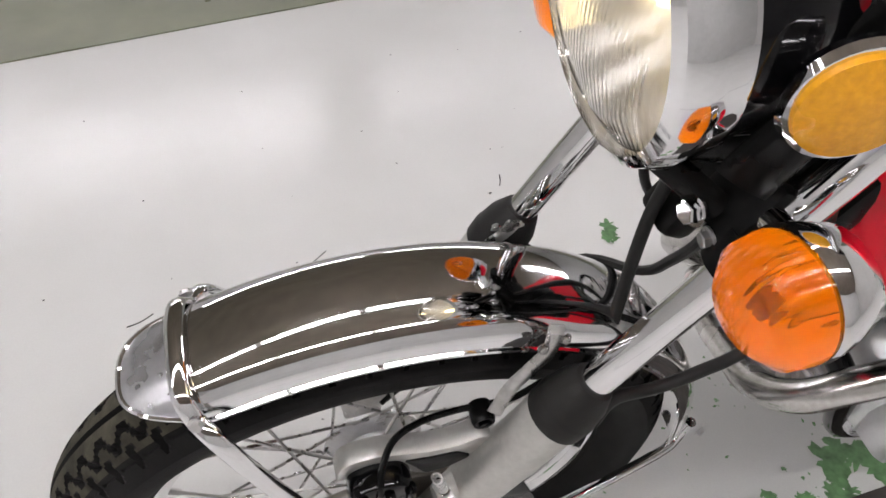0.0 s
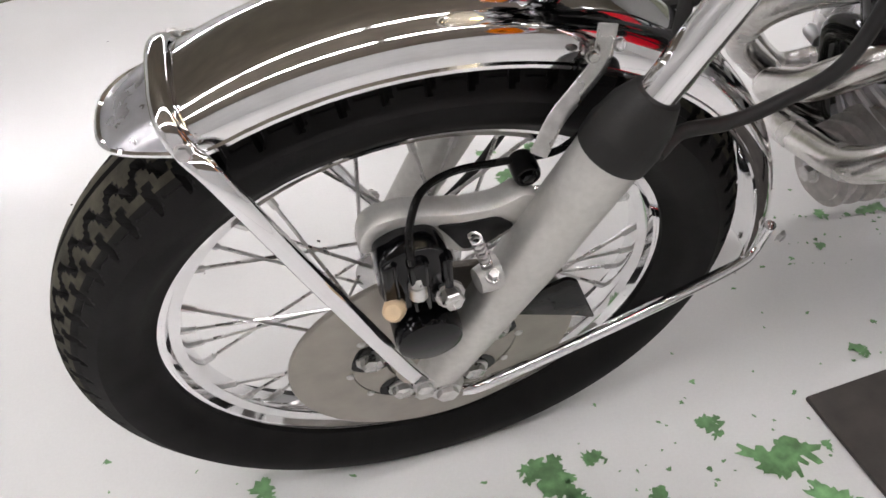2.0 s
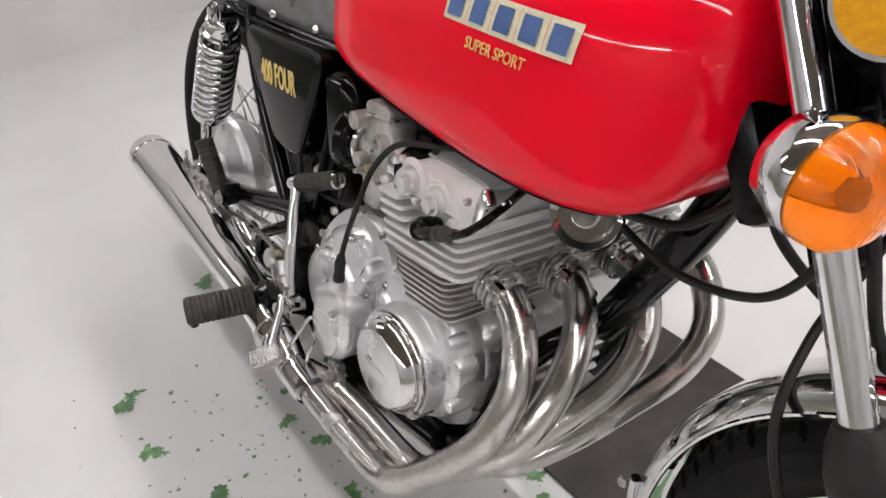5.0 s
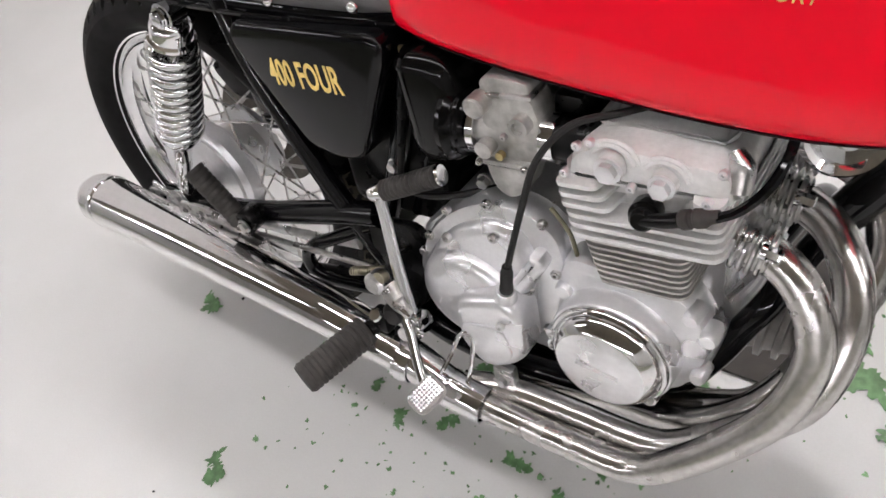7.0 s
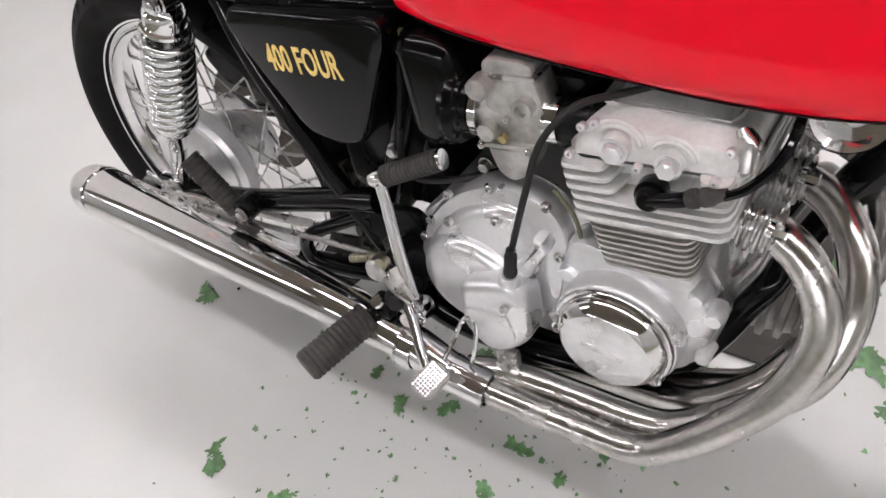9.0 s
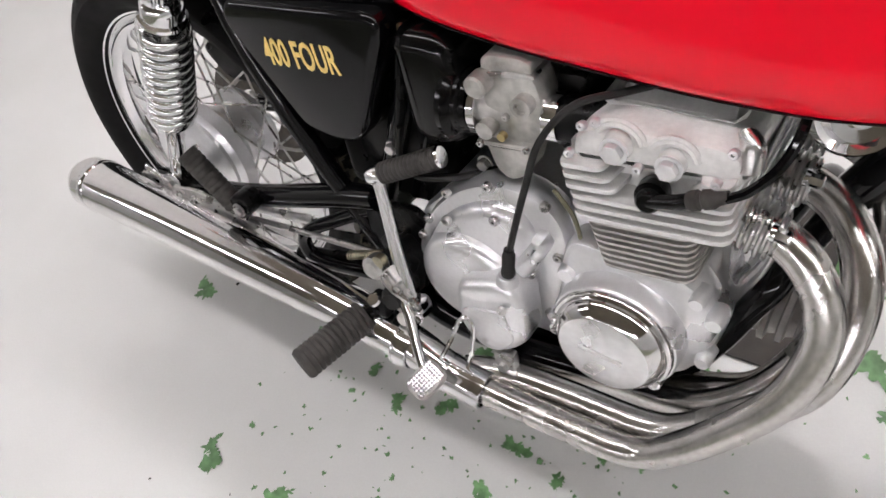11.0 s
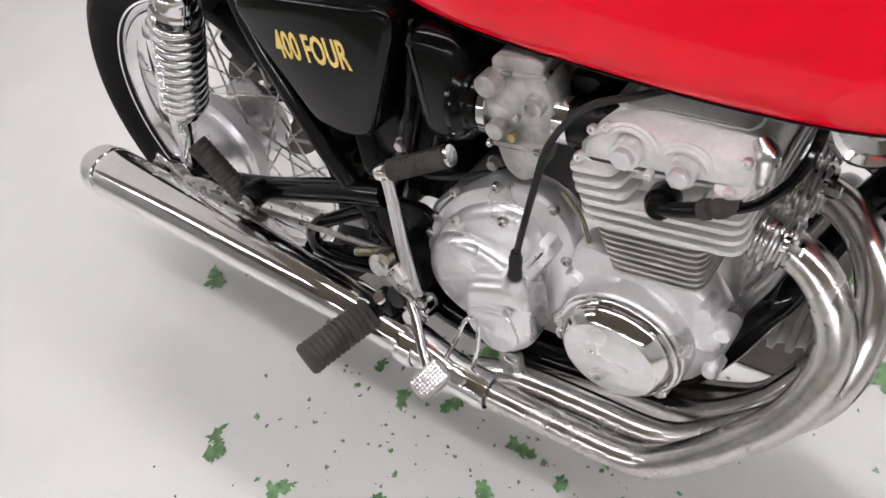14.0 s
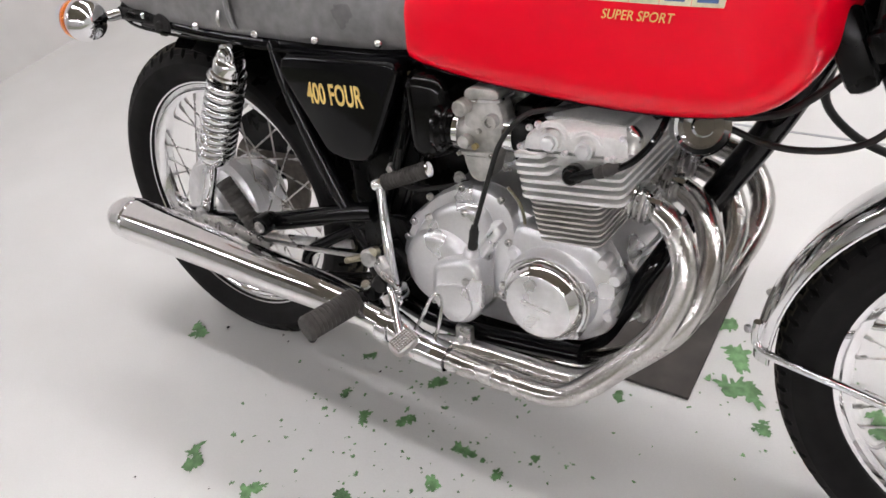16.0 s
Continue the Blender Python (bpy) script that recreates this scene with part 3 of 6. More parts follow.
# the front stay runs from one fork foot over the mudguard to the other
over = fender_ring(SA, lift=0.004)
right_leg = [V(0.702, -0.103, 0.329), V(0.716, -0.1, 0.358), V(0.758, -0.088, 0.458), V(0.793, -0.077, 0.545), V(0.812, -0.066, 0.585)]
left_leg = [V(p.x, -p.y, p.z) for p in reversed(right_leg)]
stay = part("front_stay", tube(right_leg + over[1:-1:3] + left_leg, 0.0075, seg=12, steps=5, flat=0.62), CHROME, bike, "chromed mudguard stay looped over the mudguard", m=FS)
for s in (1, -1):
    p = over[-2 if s > 0 else 1]
    part("stay_bolt", add_bolt(bmesh.new(), p + V(0.0, 0.004 * s, 0.003), (0.2, s, 0.4), 0.0045, 0.004), STEEL, stay)
    part("stay_foot_bolt", add_bolt(bmesh.new(), (0.702, 0.108 * s, 0.329), (0, s, 0), 0.007, 0.006), STEEL, stay)
    back = V(0.350, 0.043 * s, 0.306)
    rs = part("rear_stay", tube([V(0.668, 0.103 * s, 0.292), V(0.638, 0.1 * s, 0.287), V(0.514, 0.086 * s, 0.308), V(0.38, 0.055 * s, 0.303), back, back + V(-0.006, -0.003 * s, 0.012), V(0.345, 0.043 * s, 0.345)], 0.0058, seg=10, steps=5), CHROME, bike, "chromed mudguard stay", m=FS)
    part("stay_bolt", add_bolt(bmesh.new(), (0.336, 0.05 * s, 0.335), (-0.4, s, 0), 0.005, 0.005), STEEL, rs)
    # flat bracket from the mudguard to the fork leg
    br = part("fender_bracket", tube([V(0.562, 0.050 * s, 0.628), V(0.566, 0.057 * s, 0.606), V(0.578, 0.060 * s, 0.589), V(0.594, 0.064 * s, 0.570), V(0.607, 0.072 * s, 0.548)], 0.0062, seg=10, steps=4, flat=0.25), STEEL, bike, "pressed steel mudguard bracket", m=FS)
    for k, q in enumerate((V(0.555, 0.055 * s, 0.615), V(0.573, 0.058 * s, 0.612))):
        part("bracket_bolt", add_bolt(bmesh.new(), q, (0, s, 0.35), 0.0036, 0.004), STEEL, br)

# front brake caliper on its swinging arm
cal = part("brake_caliper", plate(rounded([(0.726, 0.500), (0.708, 0.510), (0.684, 0.507), (0.674, 0.490), (0.670, 0.44), (0.670, 0.40), (0.712, 0.395), (0.718, 0.428), (0.727, 0.460)], 0.008, 4), 0.068, 0.098, 0.005), BLACK_GLOSS, bike, "black brake caliper on a grey swinging arm", m=FS)
part("caliper_inner", plate(rounded([(0.672, 0.39), (0.716, 0.395), (0.718, 0.435), (0.672, 0.435)], 0.012, 4), 0.038, 0.056, 0.006), BLACK_SATIN, cal)
part("caliper_rib", plate(rounded([(0.690, 0.44), (0.704, 0.44), (0.706, 0.50), (0.692, 0.50)], 0.003, 3), 0.09, 0.105, 0.003), BLACK_GLOSS, cal)
part("caliper_rib", plate(rounded([(0.672, 0.445), (0.680, 0.445), (0.682, 0.495), (0.674, 0.495)], 0.003, 3), 0.09, 0.102, 0.003), BLACK_GLOSS, cal)
part("caliper_rib", plate(rounded([(0.712, 0.45), (0.724, 0.455), (0.724, 0.498), (0.714, 0.502)], 0.003, 3), 0.09, 0.102, 0.003), BLACK_GLOSS, cal)
part("piston_housing", lathe([(0, 0.112), (0.020, 0.1115), (0.0255, 0.109), (0.027, 0.103), (0.027, 0.072)], (0.694, 0, 0.402), (0, 1, 0), 32), BLACK_GLOSS, cal)
part("swing_arm", plate(rounded([(0.735, 0.486), (0.733, 0.506), (0.724, 0.517), (0.700, 0.520), (0.660, 0.508), (0.634, 0.506), (0.614, 0.516), (0.602, 0.508), (0.612, 0.481), (0.640, 0.464), (0.656, 0.460), (0.671, 0.470), (0.677, 0.491), (0.706, 0.500), (0.727, 0.486)], 0.007, 3), 0.056, 0.076, 0.003), FORK_ALLOY, cal, "grey cast caliper arm")
# Shade in the arm's hollow is put in as a black plate.
part("arm_web", plate(rounded([(0.680, 0.503), (0.660, 0.499), (0.634, 0.498), (0.620, 0.484), (0.642, 0.469), (0.660, 0.468), (0.672, 0.491)], 0.005, 3), 0.072, 0.0775, 0.001), BLACK_SATIN, cal, "black plate for the shaded hollow of the arm")
part("arm_pivot", lathe([(0, 0.050), (0.009, 0.050), (0.010, 0.052), (0.010, 0.066), (0.009, 0.069), (0.007, 0.069), (0.006, 0.067), (0, 0.067)], (0.611, 0, 0.524), (0, 1, 0), 24), BLACK_SATIN, cal, "black pivot boss")
part("pivot_bolt", add_bolt(bmesh.new(), (0.611, 0.0665, 0.524), (0, 1, 0), 0.005, 0.005), BLACK_GLOSS, cal)
part("bleed_cap", lathe([(0, 0.0), (0.0080, 0.0), (0.0088, 0.004), (0.0082, 0.014), (0.006, 0.018), (0, 0.018)], (0.717, 0.099, 0.448), (0.2, 0.6, 0.6), 14), CREAM_RUBBER, cal, "pale rubber bleed cap")
part("caliper_bolt", add_bolt(bmesh.new(), (0.677, 0.1, 0.452), (-0.1, 1, 0.3), 0.0085, 0.013), STEEL, cal)
part("hose_union", lathe([(0, 0), (0.007, 0), (0.007, 0.012), (0.0055, 0.012), (0.0055, 0.026), (0, 0.026)], (0.700, 0.103, 0.462), (0, -0.15, 1), 10), STEEL, cal)
sp = []
for k in range(60):
    a = k * 0.75
    p = V(0.648, 0.1, 0.474) + V(0.27, 0.0, 1.0).normalized() * (k * 0.0007)
    sp.append(p + V(0.0040 * math.cos(a), 0.0040 * math.sin(a), 0))
part("return_spring", tube(sp, 0.0011, seg=5, steps=0), STEEL, cal)
part("spring_bolt", add_bolt(bmesh.new(), (0.645, 0.103, 0.464), (0, 0.3, 1), 0.0042, 0.008), STEEL, cal)
part("brake_line", tube([(0.701, 0.101, 0.476), (0.703, 0.100, 0.508), (0.701, 0.090, 0.523), (0.688, 0.072, 0.536), (0.664, 0.062, 0.538), (0.632, 0.055, 0.530), (0.605, 0.054, 0.527), (0.582, 0.054, 0.529), (0.560, 0.054, 0.548)], 0.0029, seg=8), BLACK_SATIN, cal, "black brake line")
part("disc_guard", plate(rounded([(0.640, 0.352), (0.607, 0.366), (0.566, 0.384), (0.555, 0.376), (0.528, 0.304), (0.551, 0.318), (0.606, 0.344)], 0.004, 2), 0.068, 0.072, 0.001), BLACK_SATIN, cal, "black disc guard")

# cables that hang round the fork
part("brake_hose", tube([(0.537, 0.100, 0.556), (0.512, 0.085, 0.556), (0.475, 0.082, 0.552), (0.439, 0.08, 0.559), (0.393, 0.075, 0.58), (0.36, 0.05, 0.63), (0.37, 0.03, 0.70)], 0.0055, seg=10), RUBBER_PEG, bike, "black rubber hose", m=FS)
part("hose_union", lathe([(0, 0), (0.0065, 0), (0.0065, 0.008), (0.0045, 0.008), (0.0045, 0.018), (0, 0.018)], (0.545, 0.098, 0.554), (-1, -0.3, 0), 8), STEEL, bike, m=FS)
part("speedometer_cable", tube([(0.665, -0.072, 0.31), (0.60, -0.088, 0.36), (0.54, -0.092, 0.45), (0.48, -0.07, 0.53), (0.454, -0.012, 0.582), (0.460, 0.020, 0.640), (0.468, 0.045, 0.70), (0.470, 0.048, 0.75)], 0.0045, seg=8), RUBBER_PEG, bike, "black speedometer cable", m=FS)
part("control_cable", tube([(0.20, -0.05, 0.628), (0.25, -0.05, 0.628), (0.284, -0.05, 0.630), (0.333, -0.05, 0.641), (0.359, -0.05, 0.66), (0.382, -0.05, 0.684), (0.405, -0.05, 0.718), (0.414, -0.05, 0.769), (0.40, -0.05, 0.88)], 0.0048, seg=10), RUBBER_PEG, bike, "black control cable")
part("control_cable", tube([(0.20, -0.05, 0.635), (0.258, -0.05, 0.623), (0.313, -0.05, 0.605), (0.356, -0.05, 0.601), (0.406, -0.05, 0.611), (0.440, -0.05, 0.634), (0.462, -0.05, 0.68), (0.465, -0.05, 0.74)], 0.0042, seg=10), RUBBER_PEG, bike, "black control cable")
part("control_cable", tube([(0.46, -0.005, 0.77), (0.464, -0.012, 0.735), (0.468, -0.010, 0.702), (0.477, -0.003, 0.662), (0.489, 0.018, 0.598), (0.505, 0.045, 0.566), (0.525, 0.08, 0.554)], 0.0055, seg=10), RUBBER_PEG, bike, "black control cable", m=FS)
part("wiring_loom", tube([(0.33, 0.03, 0.74), (0.39, 0.06, 0.72), (0.43, 0.07, 0.78), (0.45, 0.05, 0.86)], 0.008, seg=8), BLACK_SATIN, bike, "black wiring loom")

# -- headlight, signals, clamps --
HEAD = V(0.548, 0, 0.869)
HD = V(1, 0, -0.12).normalized()
shell = part("headlight_shell", lathe([(0.0, -0.115), (0.04, -0.11), (0.068, -0.085), (0.081, -0.05), (0.085, -0.012)], HEAD, HD, 48), BLACK_GLOSS, bike, "black headlight shell", m=FS)
part("headlight_rim", lathe([(0.083, -0.016), (0.0875, -0.017), (0.0885, -0.013), (0.0895, -0.004), (0.0915, 0.006), (0.088, 0.018), (0.081, 0.022), (0.0795, 0.016), (0.083, 0.0)], HEAD, HD, 64, closed=True), CHROME, bike, "chromed headlight rim", m=FS)
part("headlight_reflector", lathe([(0.0, -0.07), (0.03, -0.062), (0.06, -0.035), (0.08, 0.006)], HEAD, HD, 48), REFLECTOR, bike, "bright headlight reflector", m=FS)
part("headlight_lens", lathe([(0.0, 0.034), (0.03, 0.032), (0.06, 0.025), (0.08, 0.014), (0.079, 0.011), (0.06, 0.022), (0.03, 0.029), (0, 0.031)], HEAD, HD, 64), LENS, bike, "clear fluted headlight lens", m=FS)
part("bulb", lathe([(0, -0.05), (0.008, -0.05), (0.009, -0.02), (0.006, -0.013), (0, -0.011)], HEAD, HD, 20), PILOT, bike, "lit warm headlight bulb", m=FS)
# bracket arms and bolts under the headlight
for s in (1, -1):
    part("bracket_arm", tube([V(0.525, 0.022 * s, 0.778), V(0.50, 0.045 * s, 0.762), V(0.470, 0.070 * s, 0.742)], 0.011, seg=10, steps=3, flat=0.5), BLACK_SATIN, bike, "black headlight bracket arm", m=FS)
    part("bracket_arm", tube([V(0.520, 0.02 * s, 0.776), V(0.49, 0.05 * s, 0.795), V(0.465, 0.074 * s, 0.82)], 0.010, seg=10, steps=3, flat=0.5), BLACK_SATIN, bike, "black headlight bracket arm", m=FS)
    part("bracket_bolt", add_bolt(bmesh.new(), (0.496, 0.055 * s, 0.748), (1, 0.2 * s, 0.1), 0.008, 0.010), CHROME, bike, "bright bolt", m=FS)
part("bracket_bolt", add_bolt(bmesh.new(), (0.528, 0.0, 0.772), (1, 0, -0.2), 0.008, 0.008), CHROME, bike, "bright bolt", m=FS)
part("bracket_bolt", add_bolt(bmesh.new(), (0.495, -0.016, 0.756), (1, 0, 0), 0.0075, 0.008), CHROME, bike, "bright bolt", m=FS)
# Black box added for the dark between the forks; blocks red reflections too.
part("wiring_fill", box((0.425, 0.0, 0.815), 0.03, 0.15, 0.13, 0.012, Matrix.Rotation(-RAKE, 4, "Y")), BLACK_SATIN, bike, "added black box standing in for the dark wiring between the fork legs", m=FS)
for k in range(5):
    yb = -0.05 + 0.025 * k
    part("wire", tube([(0.458, yb, 0.86), (0.462, yb + 0.006, 0.82), (0.470, yb - 0.004, 0.785), (0.455, yb * 0.6, 0.755)], 0.004, seg=8), RUBBER_PEG, bike, "black wire", m=FS)
part("wiring_block", box((0.440, -0.010, 0.690), 0.032, 0.042, 0.085, 0.008, Matrix.Rotation(-RAKE, 4, "Y")), BLACK_SATIN, bike, "black brake line block under the clamp", m=FS)
part("hose_junction", box((0.447, 0.045, 0.715), 0.03, 0.05, 0.04, 0.008), BLACK_SATIN, bike, m=FS)

for s in (1, -1):
    c = V(0.502, 0.147 * s, 0.781 + 0.008 * s)
    d = V(1, 0.12 * s, -0.08).normalized()
    sig = part("turn_signal", lathe([(0, -0.04), (0.018, -0.038), (0.030, -0.028), (0.0362, -0.010), (0.0378, 0.0), (0.036, 0.003)], c, d, 40), CHROME, bike, "chromed turn signal with an amber lens", m=FS)
    part("amber_lens", lathe([(0.0362, 0.0), (0.037, 0.007), (0.035, 0.02), (0.025, 0.03), (0.01, 0.034), (0, 0.035), (0, 0.032), (0.01, 0.031), (0.0232, 0.0275), (0.0325, 0.0185), (0.0345, 0.007), (0.0342, 0.0)], c, d, 40), AMBER, sig, "amber plastic lens").visible_shadow = False
    part("lamp_dish", lathe([(0.0345, 0.004), (0.030, -0.006), (0.020, -0.016), (0.008, -0.019), (0, -0.019)], c, d, 32), LAMP_DISH, sig, "silvered dish behind the lens")
    part("signal_bulb", lathe([(0, -0.018), (0.006, -0.016), (0.008, -0.004), (0.006, 0.006), (0, 0.009)], c, d, 16), LENS, sig, "clear bulb")
    part("signal_stem", tube([c + V(-0.02, -0.02 * s, 0), V(0.475, 0.092 * s, 0.775)], 0.0095, seg=14, steps=0), CHROME, sig, "chromed stem")
    # side reflector on the headlight ear
    rc = V(0.480, 0.097 * s, 0.867 + 0.005 * s)
    rf = part("side_reflector", lathe([(0, -0.008), (0.032, -0.008), (0.036, 0.0), (0.034, 0.005), (0.031, 0.005)], rc, (0.25, s, 0), 32), CHROME, bike, "round amber side reflector in a bright ring", m=FS)
    part("amber_lens", lathe([(0.0315, 0.003), (0.03, 0.008), (0.018, 0.011), (0, 0.012)], rc, (0.25, s, 0), 32), AMBER_PLAIN, rf, "amber reflector lens")
    part("headlight_ear", tube([V(0.452, 0.075 * s, 0.90), V(0.478, 0.078 * s, 0.84), V(0.50, 0.08 * s, 0.80)], 0.02, seg=12, flat=0.35), BLACK_SATIN, bike, "black headlight bracket", m=FS)
zc = 0.733
lower = part("lower_clamp", box((fork_x(zc) - 0.02, 0, zc + 0.01), 0.07, 0.15, 0.035, 0.008, Matrix.Rotation(-RAKE, 4, "Y")), BLACK_SATIN, bike, "black lower fork clamp", m=FS)
for s in (1, -1):
    part("clamp_collar", lathe([(0.0134, -0.015), (0.0225, -0.015), (0.0235, 0.013), (0.0134, 0.013)], (fork_x(zc) + 0.006, 0.086 * s, zc), FDIR, 24, True), BLACK_SATIN, lower)
    part("clamp_cheek", box((fork_x(zc) - 0.01, 0.06 * s, zc + 0.018), 0.055, 0.05, 0.06, 0.008, Matrix.Rotation(-RAKE, 4, "Y")), BLACK_SATIN, lower)
    part("clamp_bolt", add_bolt(bmesh.new(), (fork_x(zc) + 0.024, 0.07 * s, zc + 0.004), (1, 0, -0.2), 0.006, 0.007), STEEL, lower)
ut = bmesh.new()
add_box(ut, Matrix.Translation((fork_x(0.94) - 0.02, 0, 0.945)) @ Matrix.Rotation(-RAKE, 4, "Y"), 0.07, 0.2, 0.028, 0.008)
part("upper_clamp", ut, BLACK_SATIN, bike, "black upper fork clamp", m=FS)
part("head_gusset", box((0.392, 0, 0.725), 0.035, 0.15, 0.10, 0.012, Matrix.Rotation(-RAKE, 4, "Y")), BLACK_SATIN, bike, "black gusset and coil cover under the tank nose")
part("steering_head", tube([V(0.392, 0, 0.74), V(0.292, 0, 0.94)], 0.03, seg=20, steps=0), BLACK_SATIN, bike, "black steering head of the frame")

# -- fuel tank --
TANK = [  # x, bottom, top, half width
    (-0.150, 0.678, 0.760, 0.104), (-0.138, 0.671, 0.785, 0.118), (-0.05, 0.658, 0.825, 0.132), (0.10, 0.647, 0.855, 0.142),
    (0.19, 0.645, 0.864, 0.146), (0.26, 0.648, 0.868, 0.146), (0.32, 0.659, 0.866, 0.138), (0.36, 0.686, 0.858, 0.114), (0.385, 0.732, 0.845, 0.072), (0.396, 0.78, 0.82, 0.03)]


def tank_ring(x, n=72, shrink=0.0):
    zb, zt, w = lerp_table(TANK, x)
    zc, h = (zb + zt) / 2, (zt - zb) / 2
    out = []
    for k in range(n):
        a = 2 * math.pi * k / n
        c, s = math.cos(a), math.sin(a)
        e = 0.16 if s < 0 else 0.62
        out.append(V(x, w * math.copysign(abs(c) ** e, c), zc + h * math.copysign(abs(s) ** (0.28 if s < 0 else 0.75), s)))
    return out


xs = [-0.150 + 0.545 * (0.5 - 0.5 * math.cos(math.pi * i / 44)) for i in range(45)]
tank = part("fuel_tank", add_loft(bmesh.new(), [tank_ring(x) for x in xs]), RED_PAINT, bike, "glossy red fuel tank", smooth=60)

# Black sheet added under the tank to stop red bounce on the head.
ub = bmesh.new()
rows_ = []
for i in range(13):
    x = -0.12 + 0.43 * i / 12
    zb, zt, w = lerp_table(TANK, x)
    row = []
    for k in range(13):
        u = 0.93 * (-1 + k / 6)
        s_ = math.sqrt(1 - min(0.999, abs(u) ** (1 / 0.16)) ** 2) ** 0.28
        row.append(ub.verts.new((x, w * u, (zb + zt) / 2 - (zt - zb) / 2 * s_ - 0.0015)))
    rows_.append(row)
for a, b in zip(rows_, rows_[1:]):
    for k in range(12):
        ub.faces.new((a[k], a[k + 1], b[k + 1], b[k]))
bmesh.ops.recalc_face_normals(ub, faces=ub.faces)
bmesh.ops.solidify(ub, geom=list(ub.faces), thickness=0.001)
part("bounce_blocker", ub, BLACK_SATIN, tank, "added black sheet under the tank that blocks red bounce")

# -- seat --
SEAT = [(-0.80, 0.69, 0.755, 0.085), (-0.76, 0.676, 0.785, 0.105), (-0.6, 0.667, 0.80, 0.12), (-0.35, 0.664, 0.79, 0.122), (-0.2, 0.668, 0.775, 0.117), (-0.140, 0.674, 0.772, 0.110)]
rings = []
for i in range(28):
    x = -0.80 + 0.66 * i / 27
    zb, zt, w = lerp_table(SEAT, x)
    rings.append([V(x, w * math.copysign(abs(math.cos(a)) ** 0.4, math.cos(a)), (zb + zt) / 2 + (zt - zb) / 2 * math.copysign(abs(math.sin(a)) ** 0.6, math.sin(a)))
                  for a in (2 * math.pi * k / 32 for k in range(32))])
seat = part("seat", add_loft(bmesh.new(), rings), VINYL, bike, "black vinyl dual seat")

# -- side covers, with the model badge --
for s in (-1, 1):
    o = rounded([(-0.376, 0.640), (-0.364, 0.664), (-0.155, 0.674), (-0.148, 0.655), (-0.204, 0.530), (-0.220, 0.513), (-0.250, 0.508), (-0.296, 0.516)], 0.014, 5)
    sc = part("side_cover", plate(o, 0.092 * s, 0.135 * s, 0.008, segments=4), BLACK_GLOSS, bike, "glossy black side cover")
    if s < 0:
        cover = sc


def text_mesh(body, height, width, thick, material, shear=0.0, place=None, bold=0.0):
    """Lettering as a mesh: place(u, v, d) puts a point that lies u along, v up and d out."""
    cu = bpy.data.curves.new("letters", "FONT")
    cu.body, cu.shear, cu.extrude, cu.resolution_u, cu.offset = body, shear, 0.5, 3, bold
    ob = bpy.data.objects.new("letters", cu)
    scene.collection.objects.link(ob)
    me = bpy.data.meshes.new_from_object(ob.evaluated_get(bpy.context.evaluated_depsgraph_get()))
    bpy.data.objects.remove(ob)
    xs = [v.co.x for v in me.vertices]
    ys = [v.co.y for v in me.vertices]
    x0, y0 = min(xs), min(ys)
    fx, fy = width / (max(xs) - x0), height / (max(ys) - y0)
    for v in me.vertices:
        v.co = place((v.co.x - x0) * fx, (v.co.y - y0) * fy, thick if v.co.z > 0 else 0.0)
    me.materials.clear()
    me.materials.append(material)
    bm = bmesh.new()
    bm.from_mesh(me)
    bmesh.ops.recalc_face_normals(bm, faces=bm.faces)
    bm.to_mesh(me)
    bm.free()
    return me


part("badge_lettering", text_mesh("400 FOUR", 0.033, 0.107, 0.0008, GOLD, 0.0, lambda u, v, d: V(-0.319 + u - 0.05 * v, -0.1352 - d, 0.595 + v + 0.05 * u), 0.018), None, cover, "gold 400 FOUR lettering")


def tank_side(x, z):
    """The tank's right-hand skin at (x, z)."""
    zb, zt, w = lerp_table(TANK, x)
    zc, h = (zb + zt) / 2, (zt - zb) / 2
    q = min(0.999, abs(z - zc) / h)
    sn = q ** (1 / (0.28 if z < zc else 0.75))
    return -w * math.sqrt(max(0, 1 - sn * sn)) ** (0.16 if z < zc else 0.62)


part("tank_lettering", text_mesh("SUPER SPORT", 0.0105, 0.082, 0.0008, GOLD, 0.25, lambda u, v, d: V(0.150 + u, tank_side(0.150 + u, 0.757 + v) - 0.001 - d, 0.757 + v)), None, tank, "gold SUPER SPORT lettering")


def tank_patch(x0, x1, z0, z1, lift, slant=0.15):
    bm = bmesh.new()
    nx, nz = 8, 4
    g = [[None] * (nz + 1) for _ in range(nx + 1)]
    for i in range(nx + 1):
        for j in range(nz + 1):
            z = z0 + (z1 - z0) * j / nz
            x = x0 + (x1 - x0) * i / nx + slant * (z - z0)
            g[i][j] = bm.verts.new((x, tank_side(x, z) - lift, z))
    for i in range(nx):
        for j in range(nz):
            bm.faces.new((g[i][j], g[i + 1][j], g[i + 1][j + 1], g[i][j + 1]))
    return bm


# the maker's name is only plain blocks in its colours
for k in range(5):
    x = 0.128 + 0.0335 * k
    part("emblem_outline", tank_patch(x - 0.015, x + 0.018, 0.7755, 0.8055, 0.0012), WHITE_PRINT, tank, "cream outline of an emblem block")
    part("emblem_block", tank_patch(x - 0.009, x + 0.012, 0.780, 0.801, 0.0022), BLUE_PRINT, tank, "blue emblem block")

